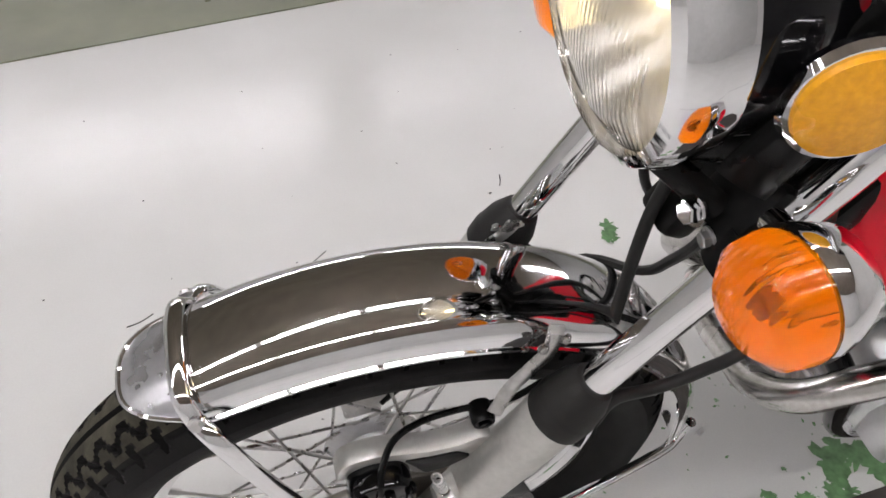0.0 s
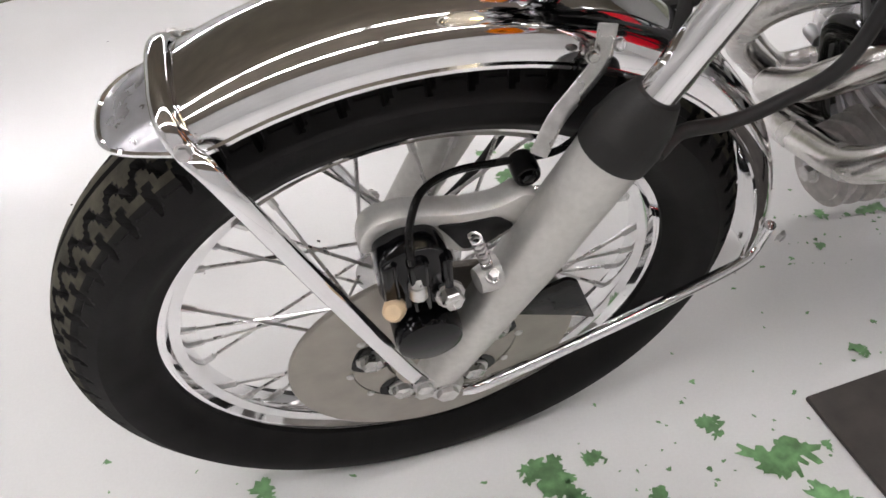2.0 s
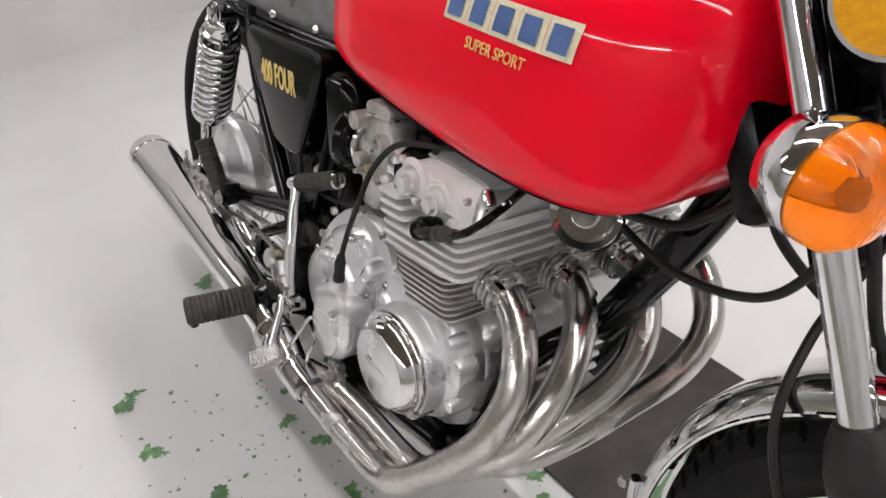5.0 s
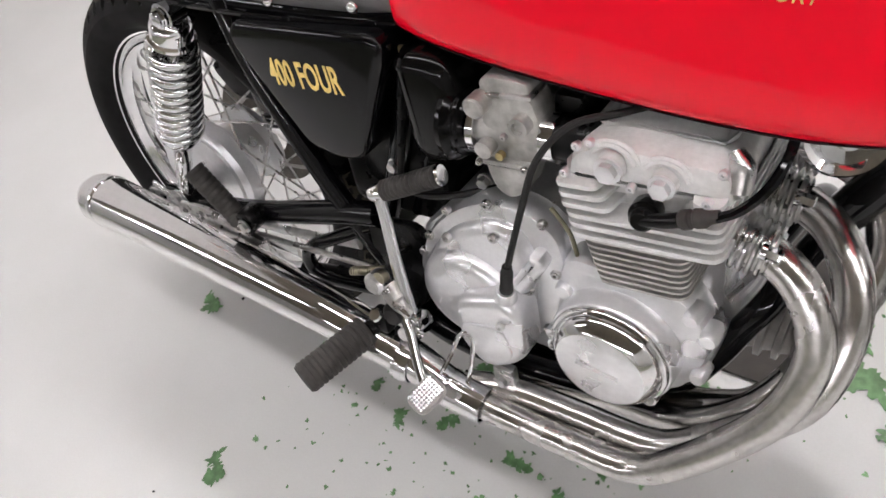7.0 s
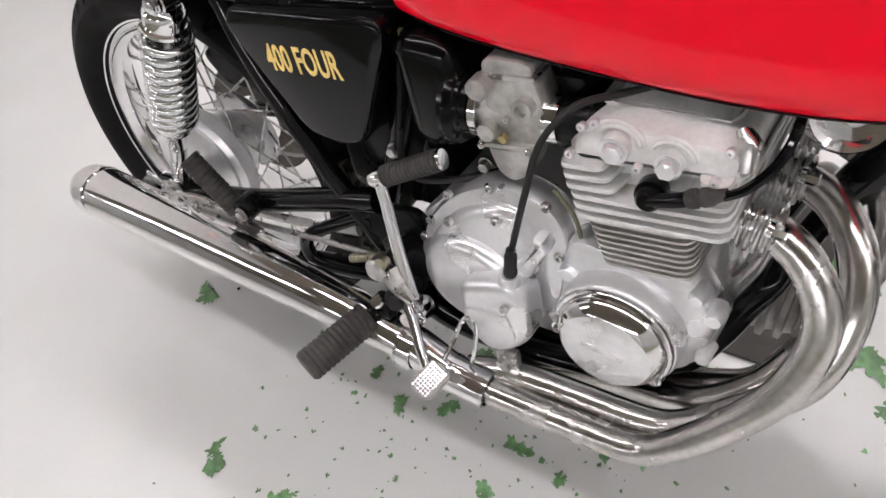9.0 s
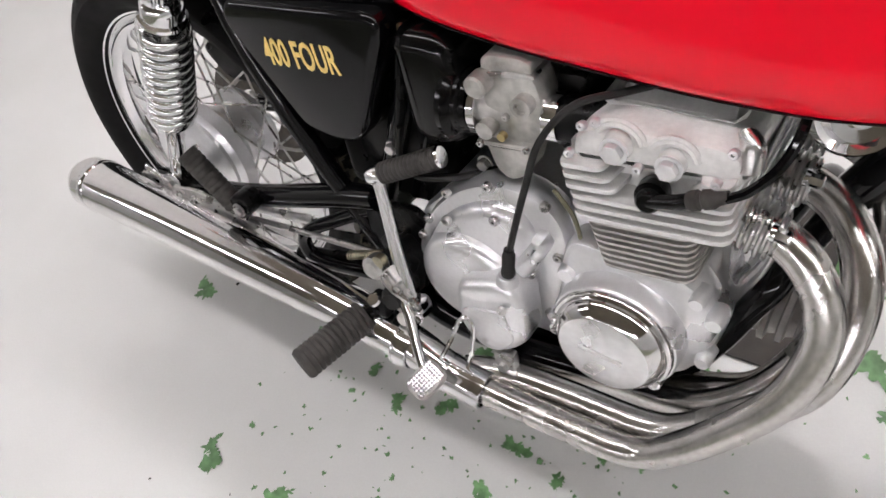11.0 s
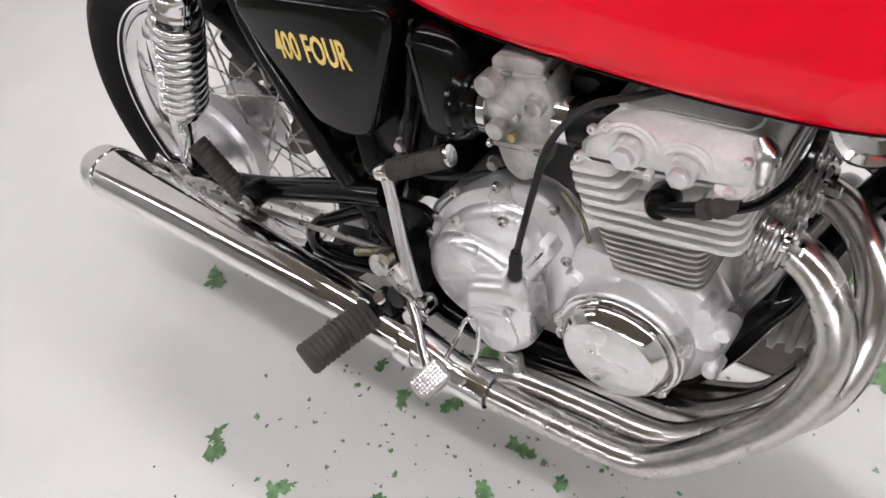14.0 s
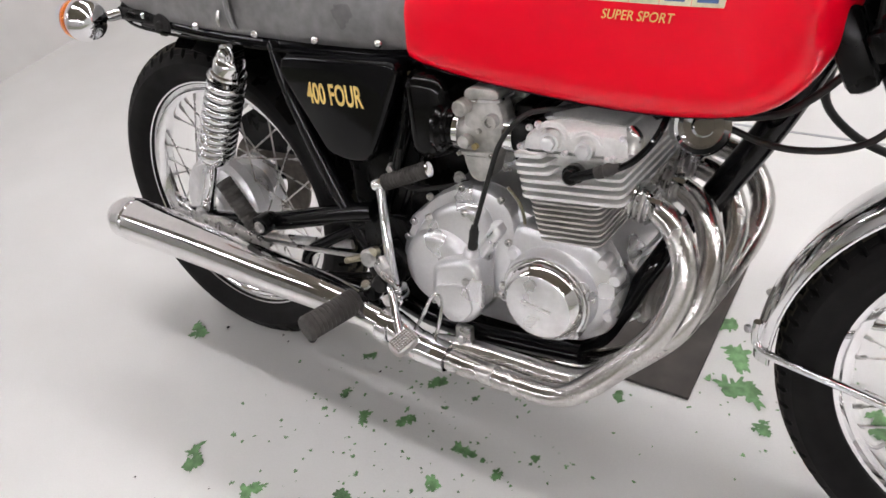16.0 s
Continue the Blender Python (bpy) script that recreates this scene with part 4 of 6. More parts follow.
# studs and strap of the seat
for x in (-0.70, -0.56, -0.425, -0.303, -0.19):
    zb, zt, w = lerp_table(SEAT, x)
    for s in (-1, 1):
        part("seat_stud", lathe([(0, 0.006), (0.004, 0.005), (0.0065, 0.002), (0.007, 0)], (x, s * (w - 0.001), zb + 0.023), (0, s, 0), 14), POLISHED, seat, "bright seat stud")
part("seat_hook", tube([(-0.500, -0.122, 0.712), (-0.497, -0.127, 0.705), (-0.495, -0.128, 0.694)], 0.013, seg=8, flat=0.3, radii=[0.014, 0.01, 0.004]), POLISHED, seat, "bright strap hook")
part("seat_strap", tube([(-0.47, y, z) for y, z in ((-0.12, 0.69), (-0.127, 0.715), (-0.127, 0.755), (-0.11, 0.792), (0, 0.80), (0.11, 0.792), (0.127, 0.755), (0.12, 0.69))], 0.011, seg=8, flat=0.2), VINYL, seat, "black passenger strap")
part("seat_trim", tube([(-0.78, -0.1, 0.684), (-0.7, -0.115, 0.672), (-0.5, -0.120, 0.666), (-0.3, -0.118, 0.667), (-0.145, -0.108, 0.675)], 0.003, seg=6), BLACK_GLOSS, seat)

# -- frame --
def frame_tube(pts, r=0.0145, mat=None, label="black painted frame tube"):
    return part("frame_tube", tube(pts, r, seg=14), mat or BLACK_GLOSS, bike, label)


frame_tube([(0.365, 0, 0.715), (0.321, 0, 0.613), (0.262, 0, 0.505), (0.240, 0, 0.465)], 0.02)
for s in (-1, 1):
    frame_tube([(0.245, 0.012 * s, 0.475), (0.228, 0.06 * s, 0.455), (0.218, 0.085 * s, 0.435), (0.203, 0.092 * s, 0.405), (0.176, 0.092 * s, 0.340), (0.137, 0.094 * s, 0.282), (0.06, 0.1 * s, 0.262), (-0.08, 0.105 * s, 0.262), (-0.2, 0.11 * s, 0.29), (-0.228, 0.115 * s, 0.325), (-0.255, 0.118 * s, 0.370), (-0.302, 0.12 * s, 0.455), (-0.345, 0.12 * s, 0.545), (-0.378, 0.116 * s, 0.615), (-0.40, 0.108 * s, 0.675)], 0.0135)
    frame_tube([(-0.128, 0.085 * s, 0.665), (-0.145, 0.09 * s, 0.62), (-0.162, 0.097 * s, 0.582), (-0.209, 0.1 * s, 0.46), (-0.245, 0.108 * s, 0.365), (-0.235, 0.108 * s, 0.32)], 0.0135)
    frame_tube([(-0.110, 0.078 * s, 0.66), (-0.132, 0.082 * s, 0.58), (-0.165, 0.088 * s, 0.48), (-0.19, 0.09 * s, 0.42)], 0.009)
    frame_tube([(-0.77, 0.095 * s, 0.70), (-0.6, 0.1 * s, 0.677), (-0.4, 0.102 * s, 0.67), (-0.14, 0.09 * s, 0.672), (0.1, 0.05 * s, 0.69)], 0.0125)
    part("swing_arm", tube([(-0.225, 0.122 * s, 0.425), (-0.289, 0.122 * s, 0.408), (-0.464, 0.122 * s, 0.354), (-0.60, 0.12 * s, 0.325), (-0.70, 0.115 * s, 0.312)], 0.0165, seg=14), BLACK_GLOSS, bike, "black rear swing arm")
    part("axle_nut", add_bolt(bmesh.new(), (REAR_AXLE.x, 0.122 * s, REAR_AXLE.z), (0, s, 0), 0.013, 0.014), STEEL, bike)
    part("chain_adjuster", plate(rounded([(-0.74, 0.30), (-0.66, 0.308), (-0.66, 0.33), (-0.74, 0.322)], 0.005, 2), 0.122 * s, 0.13 * s, 0.002), STEEL, bike)

# -- engine --
# slope of the cylinders' fins and the block's own axes
FT = radians(5.5)
CM = Matrix.Translation((0.127, 0, 0.53)) @ Matrix.Rotation(-FT, 4, "Y")
case = part("crankcase", plate(rounded([(-0.175, 0.33), (-0.17, 0.42), (-0.10, 0.485), (0.02, 0.49), (0.06, 0.475), (0.155, 0.468), (0.182, 0.437), (0.19, 0.40), (0.17, 0.32), (0.12, 0.285), (-0.05, 0.282)], 0.02), -0.118, 0.118, 0.01), CAST, bike, "cast aluminium crankcase")
part("crankcase_cheek", plate(rounded([(0.028, 0.445), (0.04, 0.478), (0.085, 0.475), (0.158, 0.468), (0.180, 0.44), (0.188, 0.40), (0.165, 0.34), (0.12, 0.31), (0.06, 0.315), (0.02, 0.36)], 0.016), -0.147, -0.1, 0.012), CAST, case, "right-hand crankcase casting")
part("crankcase_cheek", plate(rounded([(0.0, 0.445), (0.02, 0.478), (0.158, 0.468), (0.188, 0.40), (0.165, 0.33), (0.05, 0.31), (0.0, 0.36)], 0.016), 0.1, 0.16, 0.014), CAST, case, "left-hand crankcase casting")
for (x, z, r) in ((0.038, 0.432, 0.010), (0.178, 0.372, 0.008), (0.185, 0.43, 0.009), (0.168, 0.45, 0.008)):
    b_ = part("case_boss", lathe([(0, -0.153), (r * 0.8, -0.153), (r, -0.149), (r * 1.15, -0.13)], (x, 0, z), (0, 1, 0), 16), CAST, case)
for k in range(7):
    z = 0.318 + 0.019 * k
    part("case_rib", tube([(0.155 + 0.004 * k, -0.10, z), (0.188 + 0.001 * k, -0.04, z), (0.19 + 0.001 * k, 0.06, z)], 0.004, seg=6), CAST, case)
# oil filter in front, with radial fins
rings_ = [(0.046, -0.03)]
for k in range(5):
    h = -0.02 + 0.018 * k
    r = 0.054 - 0.003 * k
    rings_ += [(r - 0.008, h), (r, h + 0.002), (r, h + 0.008), (r - 0.008, h + 0.010)]
rings_ += [(0.034, 0.066), (0.02, 0.070), (0, 0.070)]
fil = part("oil_filter", lathe(rings_, (0.185, 0.0, 0.333), (1, 0, -0.1), 40), OIL_FILTER, bike, "finned oil filter housing")
part("filter_bolt", add_bolt(bmesh.new(), (0.2545, 0, 0.326), (1, 0, -0.1), 0.009, 0.01), STEEL, fil)

block = part("cylinder_block", box((-0.010, 0, -0.005), 0.080, 0.272, 0.10, 0.006, CM), FIN_DARK, bike, "finned aluminium cylinder block")
block.data.transform(Matrix())


def fin_outline(a0, a1, w, notch=None, r=0.014):
    pts = [(a0, -w), (a1, -w), (a1, w), (a0, w)]
    if notch:
        n0, n1, d = notch
        pts = [(a0, -w), (n0, -w), (n0 + 0.006, -w + d), (n1 - 0.006, -w + d), (n1, -w), (a1, -w), (a1, w), (a0, w)]
    return rounded(pts, r if not notch else 0.008, 3)


def fin(parent, h, a0, a1, w, thick, material, notch=None):
    m = plate(fin_outline(a0, a1, w, notch), h - thick / 2, h + thick / 2, 0.0, axis="z")
    m.transform(CM)
    return part("cooling_fin", m, material, parent)


for k in range(8):  # thin fins of the barrels
    q = k / 7
    fin(block, -0.060 + 0.0082 * k, -0.058 - 0.005 * q, 0.031 + 0.007 * q, 0.152 + 0.008 * q, 0.0026, FIN_DARK)
head = part("cylinder_head", box((0.0, 0, 0.045), 0.108, 0.285, 0.075, 0.008, CM), CAST_ROUGH, bike, "bead-blasted aluminium cylinder head")
for k in range(6):  # thick fins of the head, the upper ones open round the plug
    q = k / 6
    fin(head, 0.008 + 0.0112 * k, -0.069 - 0.003 * q, 0.069 + 0.003 * q, 0.168 + 0.003 * q, 0.0042, CAST_ROUGH, (-0.020 - 0.004 * (k - 2), 0.030 + 0.006 * (k - 2), 0.04) if k > 2 else None)
part("head_upper", plate(rounded([(0.052, 0.580), (0.056, 0.608), (0.075, 0.622), (0.100, 0.627), (0.180, 0.627), (0.196, 0.619), (0.2, 0.590)], 0.012, 4), -0.158, 0.158, 0.013), CAST_ROUGH, head, "upper head casting")
part("cam_cover", plate(rounded([(0.068, 0.615), (0.084, 0.632), (0.172, 0.632), (0.186, 0.617)], 0.01, 4), -0.124, 0.124, 0.012), CAST_ROUGH, head, "smooth cam cover")
for (x, z, r) in ((0.098, 0.610, 0.0108), (0.143, 0.606, 0.0100)):
    part("tappet_boss", lathe([(0, -0.166), (r * 1.02, -0.166), (r * 1.12, -0.162), (r * 1.3, -0.150)], (x, 0, z), (0, 1, 0), 28), CAST_ROUGH, head)
    part("tappet_plug", add_bolt(bmesh.new(), (x, -0.165, z), (0, -1, 0), r * 0.85, 0.009), CAST, head)
    for q in (1.75, 2.1):
        arc = [V(x + r * q * math.cos(a), -0.158 + 0.003 * (q - 1.6), z + r * q * math.sin(a)) for a in (0.2 + 2.4 * i / 12 for i in range(13))]
        part("head_rib", tube(arc, 0.0025, seg=6, steps=0), CAST_ROUGH, head)
for (x, z) in ((0.068, 0.622), (0.08, 0.628), (0.119, 0.600), (0.180, 0.603), (0.06, 0.60), (0.188, 0.626)):
    part("head_screw", add_screw(bmesh.new(), (x, -0.157 if z > 0.61 else -0.165, z), (0, -1, 0.3 if z > 0.61 else 0), 0.0042, 0.005), CAST, head)
part("tach_drive", tube([(0.188, -0.135, 0.632), (0.196, -0.142, 0.622), (0.198, -0.15, 0.605)], 0.012, seg=16, radii=[0.006, 0.010, 0.008]), STEEL, head, "steel end plug")
# spark plug and its cap
pc = part("plug_cap", lathe([(0, -0.02), (0.010, -0.02), (0.0135, -0.012), (0.0135, 0.001), (0.0105, 0.003), (0.0105, 0.009), (0.008, 0.012), (0, 0.0125)], (0.128, -0.163, 0.571), (0.1, -1, 0.15), 28), BLACK_PLASTIC, bike, "black spark plug cap and lead")
part("cap_arm", tube([(0.128, -0.169, 0.571), (0.150, -0.173, 0.580), (0.168, -0.173, 0.588)], 0.0064, seg=14, steps=3), BLACK_PLASTIC, pc)
part("cap_collar", lathe([(0, 0), (0.0074, 0), (0.0084, 0.003), (0.0084, 0.008), (0.0072, 0.009), (0.0072, 0.012), (0.0082, 0.013), (0.0082, 0.02), (0.0058, 0.024), (0.005, 0.032), (0, 0.032)], (0.162, -0.173, 0.585), (1, 0.05, 0.42), 16), GREY_RUBBER, pc)
part("plug_lead", tube([(0.19, -0.173, 0.596), (0.205, -0.17, 0.606), (0.221, -0.158, 0.625), (0.226, -0.13, 0.645), (0.215, -0.09, 0.66)], 0.0042, seg=8), BLACK_GLOSS, pc, "black ignition lead")
for y in (-0.06, 0.06, 0.14):
    part("plug_lead", tube([(0.16, y, 0.61), (0.2, y, 0.625), (0.215, y * 0.8, 0.645), (0.21, y * 0.5, 0.665)], 0.0042, seg=8), BLACK_GLOSS, pc)

# clutch cover with its domed disc and the kick boss
cov = part("clutch_cover", plate(rounded([(-0.163, 0.345), (-0.166, 0.385), (-0.140, 0.441), (-0.100, 0.485), (-0.052, 0.511), (-0.007, 0.512), (0.026, 0.492), (0.036, 0.452), (0.018, 0.36), (-0.02, 0.312), (-0.075, 0.296), (-0.13, 0.318)], 0.03, 4), -0.138, -0.10, 0.009), CAST, bike, "cast aluminium clutch cover")
part("cover_dome", plate(rounded([(-0.148, 0.355), (-0.150, 0.385), (-0.128, 0.432), (-0.092, 0.470), (-0.05, 0.493), (-0.01, 0.492), (0.006, 0.45), (-0.005, 0.37), (-0.03, 0.325), (-0.08, 0.31), (-0.125, 0.33)], 0.03, 5), -0.150, -0.125, 0.016, segments=5), CAST, cov)
part("clutch_disc", lathe([(0, -0.1655), (0.046, -0.165), (0.054, -0.1635), (0.059, -0.161), (0.0622, -0.157), (0.064, -0.150), (0.066, -0.14)], (-0.080, 0, 0.378), (0, 1, 0), 48), CAST, cov, "round domed disc")
part("kick_boss", plate(rounded([(-0.080, 0.402), (-0.015, 0.428), (0.004, 0.408), (0.006, 0.345), (-0.022, 0.312), (-0.055, 0.305), (-0.085, 0.342)], 0.018, 5), -0.186, -0.14, 0.013, segments=4), CAST, cov, "raised angular boss")
part("boss_step", plate(rounded([(-0.072, 0.372), (-0.02, 0.384), (-0.008, 0.345), (-0.028, 0.318), (-0.052, 0.313), (-0.077, 0.345)], 0.012, 4), -0.189, -0.18, 0.003), CAST, cov)
part("cover_rib", plate(rounded([(-0.022, 0.425), (-0.004, 0.414), (0.024, 0.462), (0.012, 0.476)], 0.006, 3), -0.162, -0.135, 0.007, segments=3), CAST, cov)
for (x, z) in ((-0.100, 0.457), (-0.038, 0.478), (-0.002, 0.418), (-0.150, 0.408), (-0.136, 0.437), (-0.104, 0.484), (-0.05, 0.508), (0.014, 0.503), (0.024, 0.44), (-0.155, 0.345), (-0.11, 0.305), (0.008, 0.35)):
    inner = (x, z) in ((-0.100, 0.457), (-0.038, 0.478), (-0.002, 0.418))
    part("cover_bolt", add_screw(bmesh.new(), (x, -0.149 if inner else -0.136, z), (0, -1, 0), 0.0055, 0.005), STEEL, cov)
part("cover_bolt", add_screw(bmesh.new(), (-0.018, -0.188, 0.392), (0, -1, 0), 0.005, 0.004), STEEL, cov)
# clutch cable into its boot
cc = part("clutch_cable", tube([(-0.002, -0.186, 0.475), (0.006, -0.184, 0.505), (0.018, -0.175, 0.555), (0.030, -0.163, 0.60), (0.058, -0.150, 0.634), (0.095, -0.125, 0.640), (0.14, -0.09, 0.645)], 0.0034, seg=8), RUBBER_PEG, bike, "black clutch cable with a rubber boot")
part("cable_boot", lathe([(0, 0), (0.006, 0), (0.0072, 0.003), (0.0072, 0.008), (0.0064, 0.010), (0.0066, 0.028), (0.0056, 0.030), (0.005, 0.036), (0, 0.036)], (-0.005, -0.187, 0.447), (0.12, 0.03, 1), 16), RUBBER_PEG, cc, "black rubber boot")
part("cable_seat", lathe([(0.0, -0.008), (0.012, -0.008), (0.011, 0.0), (0.009, 0.003), (0, 0.003)], (-0.006, -0.187, 0.445), (0.12, 0.03, 1), 16), CAST, cc)

# chromed ignition cover
pt = part("points_cover", lathe([(0.0, -0.1940), (0.0455, -0.1935), (0.0468, -0.1928)], (0.096, 0, 0.387), (0, 1, 0), 64), POLISHED_SOFT, bike, "round chromed ignition cover with worn lettering")
part("cover_rim", lathe([(0.0466, -0.1931), (0.0476, -0.1928), (0.0560, -0.1835), (0.0582, -0.1795), (0.0585, -0.1765), (0.0578, -0.174)], (0.096, 0, 0.387), (0, 1, 0), 72), CHROME_SOFT, pt, "bright chromed bevel")
part("cover_flange", lathe([(0.0575, -0.1755), (0.0612, -0.1752), (0.0622, -0.1740), (0.0625, -0.1690), (0.06, -0.168)], (0.096, 0, 0.387), (0, 1, 0), 64), CHROME_SOFT, pt, "thin bright flange")
part("cover_seat", lathe([(0.0605, -0.1700), (0.0640, -0.1695), (0.0655, -0.1670), (0.067, -0.14), (0.06, -0.135)], (0.096, 0, 0.387), (0, 1, 0), 64), CAST, pt, "cast ring behind the cover")
part("raised_bars", box((0.094, -0.1942, 0.387), 0.045, 0.0016, 0.006, 0.0005, Matrix.Rotation(radians(8), 4, "Y")), POLISHED, pt)
for a in (175, 190, 318):
    p = V(0.096 + 0.0605 * math.cos(radians(a)), -0.170, 0.387 + 0.0605 * math.sin(radians(a)))
    part("cover_lug", lathe([(0, -0.006), (0.007, -0.006), (0.008, 0.0), (0.008, 0.02)], p, (0, 1, 0), 14), CHROME, pt)
    part("cover_screw", add_screw(bmesh.new(), p + V(0, -0.006, 0), (0, -1, 0), 0.0045, 0.003), STEEL, pt)

# -- carburettors --
def carburettor(y):
    c = part("carburettor", plate(rounded([(-0.058, 0.612), (-0.06, 0.575), (-0.066, 0.555), (-0.055, 0.54), (-0.006, 0.545), (-0.002, 0.56), (0.004, 0.60), (-0.004, 0.625), (-0.05, 0.628)], 0.008, 3), y - 0.018, y + 0.018, 0.006), CARB, bike, "dull alloy carburettor", m=Matrix.Translation((0.012, 0, 0.012)))
    part("float_bowl", plate(rounded([(-0.062, 0.552), (-0.010, 0.556), (-0.012, 0.540), (-0.020, 0.514), (-0.036, 0.505), (-0.052, 0.514), (-0.060, 0.538)], 0.008, 3), y - 0.022, y + 0.022, 0.008), CARB, c, "alloy float bowl")
    part("bowl_flange", plate(rounded([(-0.068, 0.545), (-0.004, 0.551), (-0.004, 0.557), (-0.068, 0.551)], 0.003, 2), y - 0.025, y + 0.025, 0.002), CARB, c)
    part("top_cap", plate(rounded([(-0.056, 0.622), (-0.004, 0.627), (-0.004, 0.637), (-0.016, 0.641), (-0.049, 0.639), (-0.056, 0.634)], 0.004, 3), y - 0.018, y + 0.018, 0.003), CARB, c)
    part("cap_flange", plate(rounded([(-0.060, 0.619), (0.0, 0.625), (0.0, 0.629), (-0.060, 0.623)], 0.002, 2), y - 0.021, y + 0.021, 0.001), STEEL, c)
    part("body_throat", lathe([(0.0, -0.09), (0.019, -0.09), (0.021, -0.05), (0.017, -0.02), (0.019, 0.02), (0.019, 0.04), (0, 0.04)], (-0.005, y, 0.578), (1, 0, 0.04), 24), CARB, c)
    part("throttle_boss", lathe([(0, 0.0), (0.011, 0.0), (0.011, 0.016), (0.009, 0.018), (0, 0.018)], (-0.054, y - 0.018, 0.615), (0, -1, 0), 18), CARB, c)
    part("throttle_boss", lathe([(0, 0.0), (0.010, 0.0), (0.010, 0.012), (0.006, 0.013), (0.005, 0.009), (0, 0.009)], (-0.012, y - 0.018, 0.60), (0, -1, 0), 18), CARB, c)
    part("lower_boss", lathe([(0, 0.0), (0.009, 0.0), (0.009, 0.014), (0, 0.015)], (-0.052, y - 0.018, 0.568), (0, -1, 0), 16), CARB, c)
    part("brass_jet", lathe([(0, 0), (0.0045, 0), (0.0045, 0.006), (0, 0.007)], (-0.037, y - 0.022, 0.562), (0, -1, 0), 10), BRASS, c, "brass jet")
    for (x, z) in ((-0.062, 0.549), (-0.012, 0.553), (-0.030, 0.585), (-0.02, 0.60)):
        part("carb_screw", add_screw(bmesh.new(), (x, y - 0.024, z), (0, -1, 0), 0.0035, 0.004), STEEL, c)
    part("inlet_clamp", lathe([(0.024, -0.007), (0.0285, -0.007), (0.0285, 0.007), (0.024, 0.007)], (-0.072, y, 0.574), (1, 0, 0.04), 28, True), CHROME, c, "bright hose clamp")
    part("manifold_clamp", lathe([(0.020, -0.007), (0.0245, -0.007), (0.0245, 0.007), (0.02, 0.007)], (0.010, y, 0.579), (1, 0, 0.04), 28, True), CHROME, c, "bright hose clamp")
    part("manifold", lathe([(0.021, 0.0), (0.022, 0.02), (0.026, 0.04), (0.026, 0.06)], (0.012, y, 0.579), (1, 0, 0.04), 24), BLACK_SATIN, c)
    part("air_boot", lathe([(0.0225, 0.0), (0.024, 0.012), (0.0245, 0.016), (0.031, 0.022), (0.033, 0.028), (0.031, 0.032), (0.0, 0.032)], (-0.066, y, 0.574), (-1, 0, -0.04), 28), RUBBER_PEG, c, "black rubber air boot")


for y in (-0.112, -0.04, 0.04, 0.112):
    carburettor(y)
part("air_box", plate(rounded([(-0.090, 0.66), (-0.076, 0.64), (-0.070, 0.60), (-0.074, 0.56), (-0.092, 0.538), (-0.120, 0.532), (-0.142, 0.545), (-0.148, 0.66)], 0.02, 4), -0.134, 0.134, 0.02, segments=5), BLACK_PLASTIC, bike, "black moulded air box")
for y in (-0.112, -0.04, 0.04, 0.112):
    part("air_duct", lathe([(0.040, -0.006), (0.041, 0.0), (0.037, 0.006), (0.0345, 0.008), (0.0345, 0.012), (0.031, 0.014), (0.0295, 0.020)], (-0.082, y, 0.587), (1, 0, 0.04), 32), BLACK_PLASTIC, bike, "black rubber air duct")
# Filler block added to darken the gap behind the carburettors.
part("carburettor_fill", box((0.028, 0, 0.585), 0.030, 0.20, 0.085, 0.006), BLACK_SATIN, bike, "dark filler for the shade between the carburettors and the head")
part("battery_box", box((-0.26, 0, 0.575), 0.2, 0.16, 0.15, 0.012), BLACK_SATIN, bike, "black box behind the side covers")
part("inner_tray", box((-0.215, 0, 0.475), 0.15, 0.19, 0.13, 0.012), BLACK_SATIN, bike)
part("under_seat", box((-0.45, 0, 0.675), 0.62, 0.17, 0.03, 0.008), BLACK_SATIN, bike, "black underside of the seat")
for (x, z, y) in ((-0.075, 0.505, -0.10), (-0.188, 0.503, -0.112)):
    part("frame_bolt", add_bolt(bmesh.new(), (x, y, z), (0, -1, 0), 0.007, 0.010), STEEL, bike)
part("breather_hose", tube([(-0.06, -0.10, 0.50), (-0.1, -0.12, 0.492), (-0.145, -0.13, 0.487), (-0.17, -0.125, 0.50), (-0.165, -0.12, 0.54)], 0.004, seg=8), RUBBER_PEG, bike, "thin black breather hose")
part("wire", tube([(0.02, -0.13, 0.52), (0.044, -0.138, 0.50), (0.05, -0.135, 0.46), (0.045, -0.12, 0.43)], 0.0022, seg=6), OLD_WIRE, bike, "yellowed wire")
part("wiring_loom", tube([(-0.143, -0.105, 0.655), (-0.153, -0.11, 0.61), (-0.165, -0.112, 0.56), (-0.185, -0.112, 0.50)], 0.006, seg=8), BLACK_SATIN, bike)
part("amber_tag", box((-0.140, -0.112, 0.650), 0.010, 0.006, 0.014, 0.002), BRASS, bike, "amber side marker under the seat")

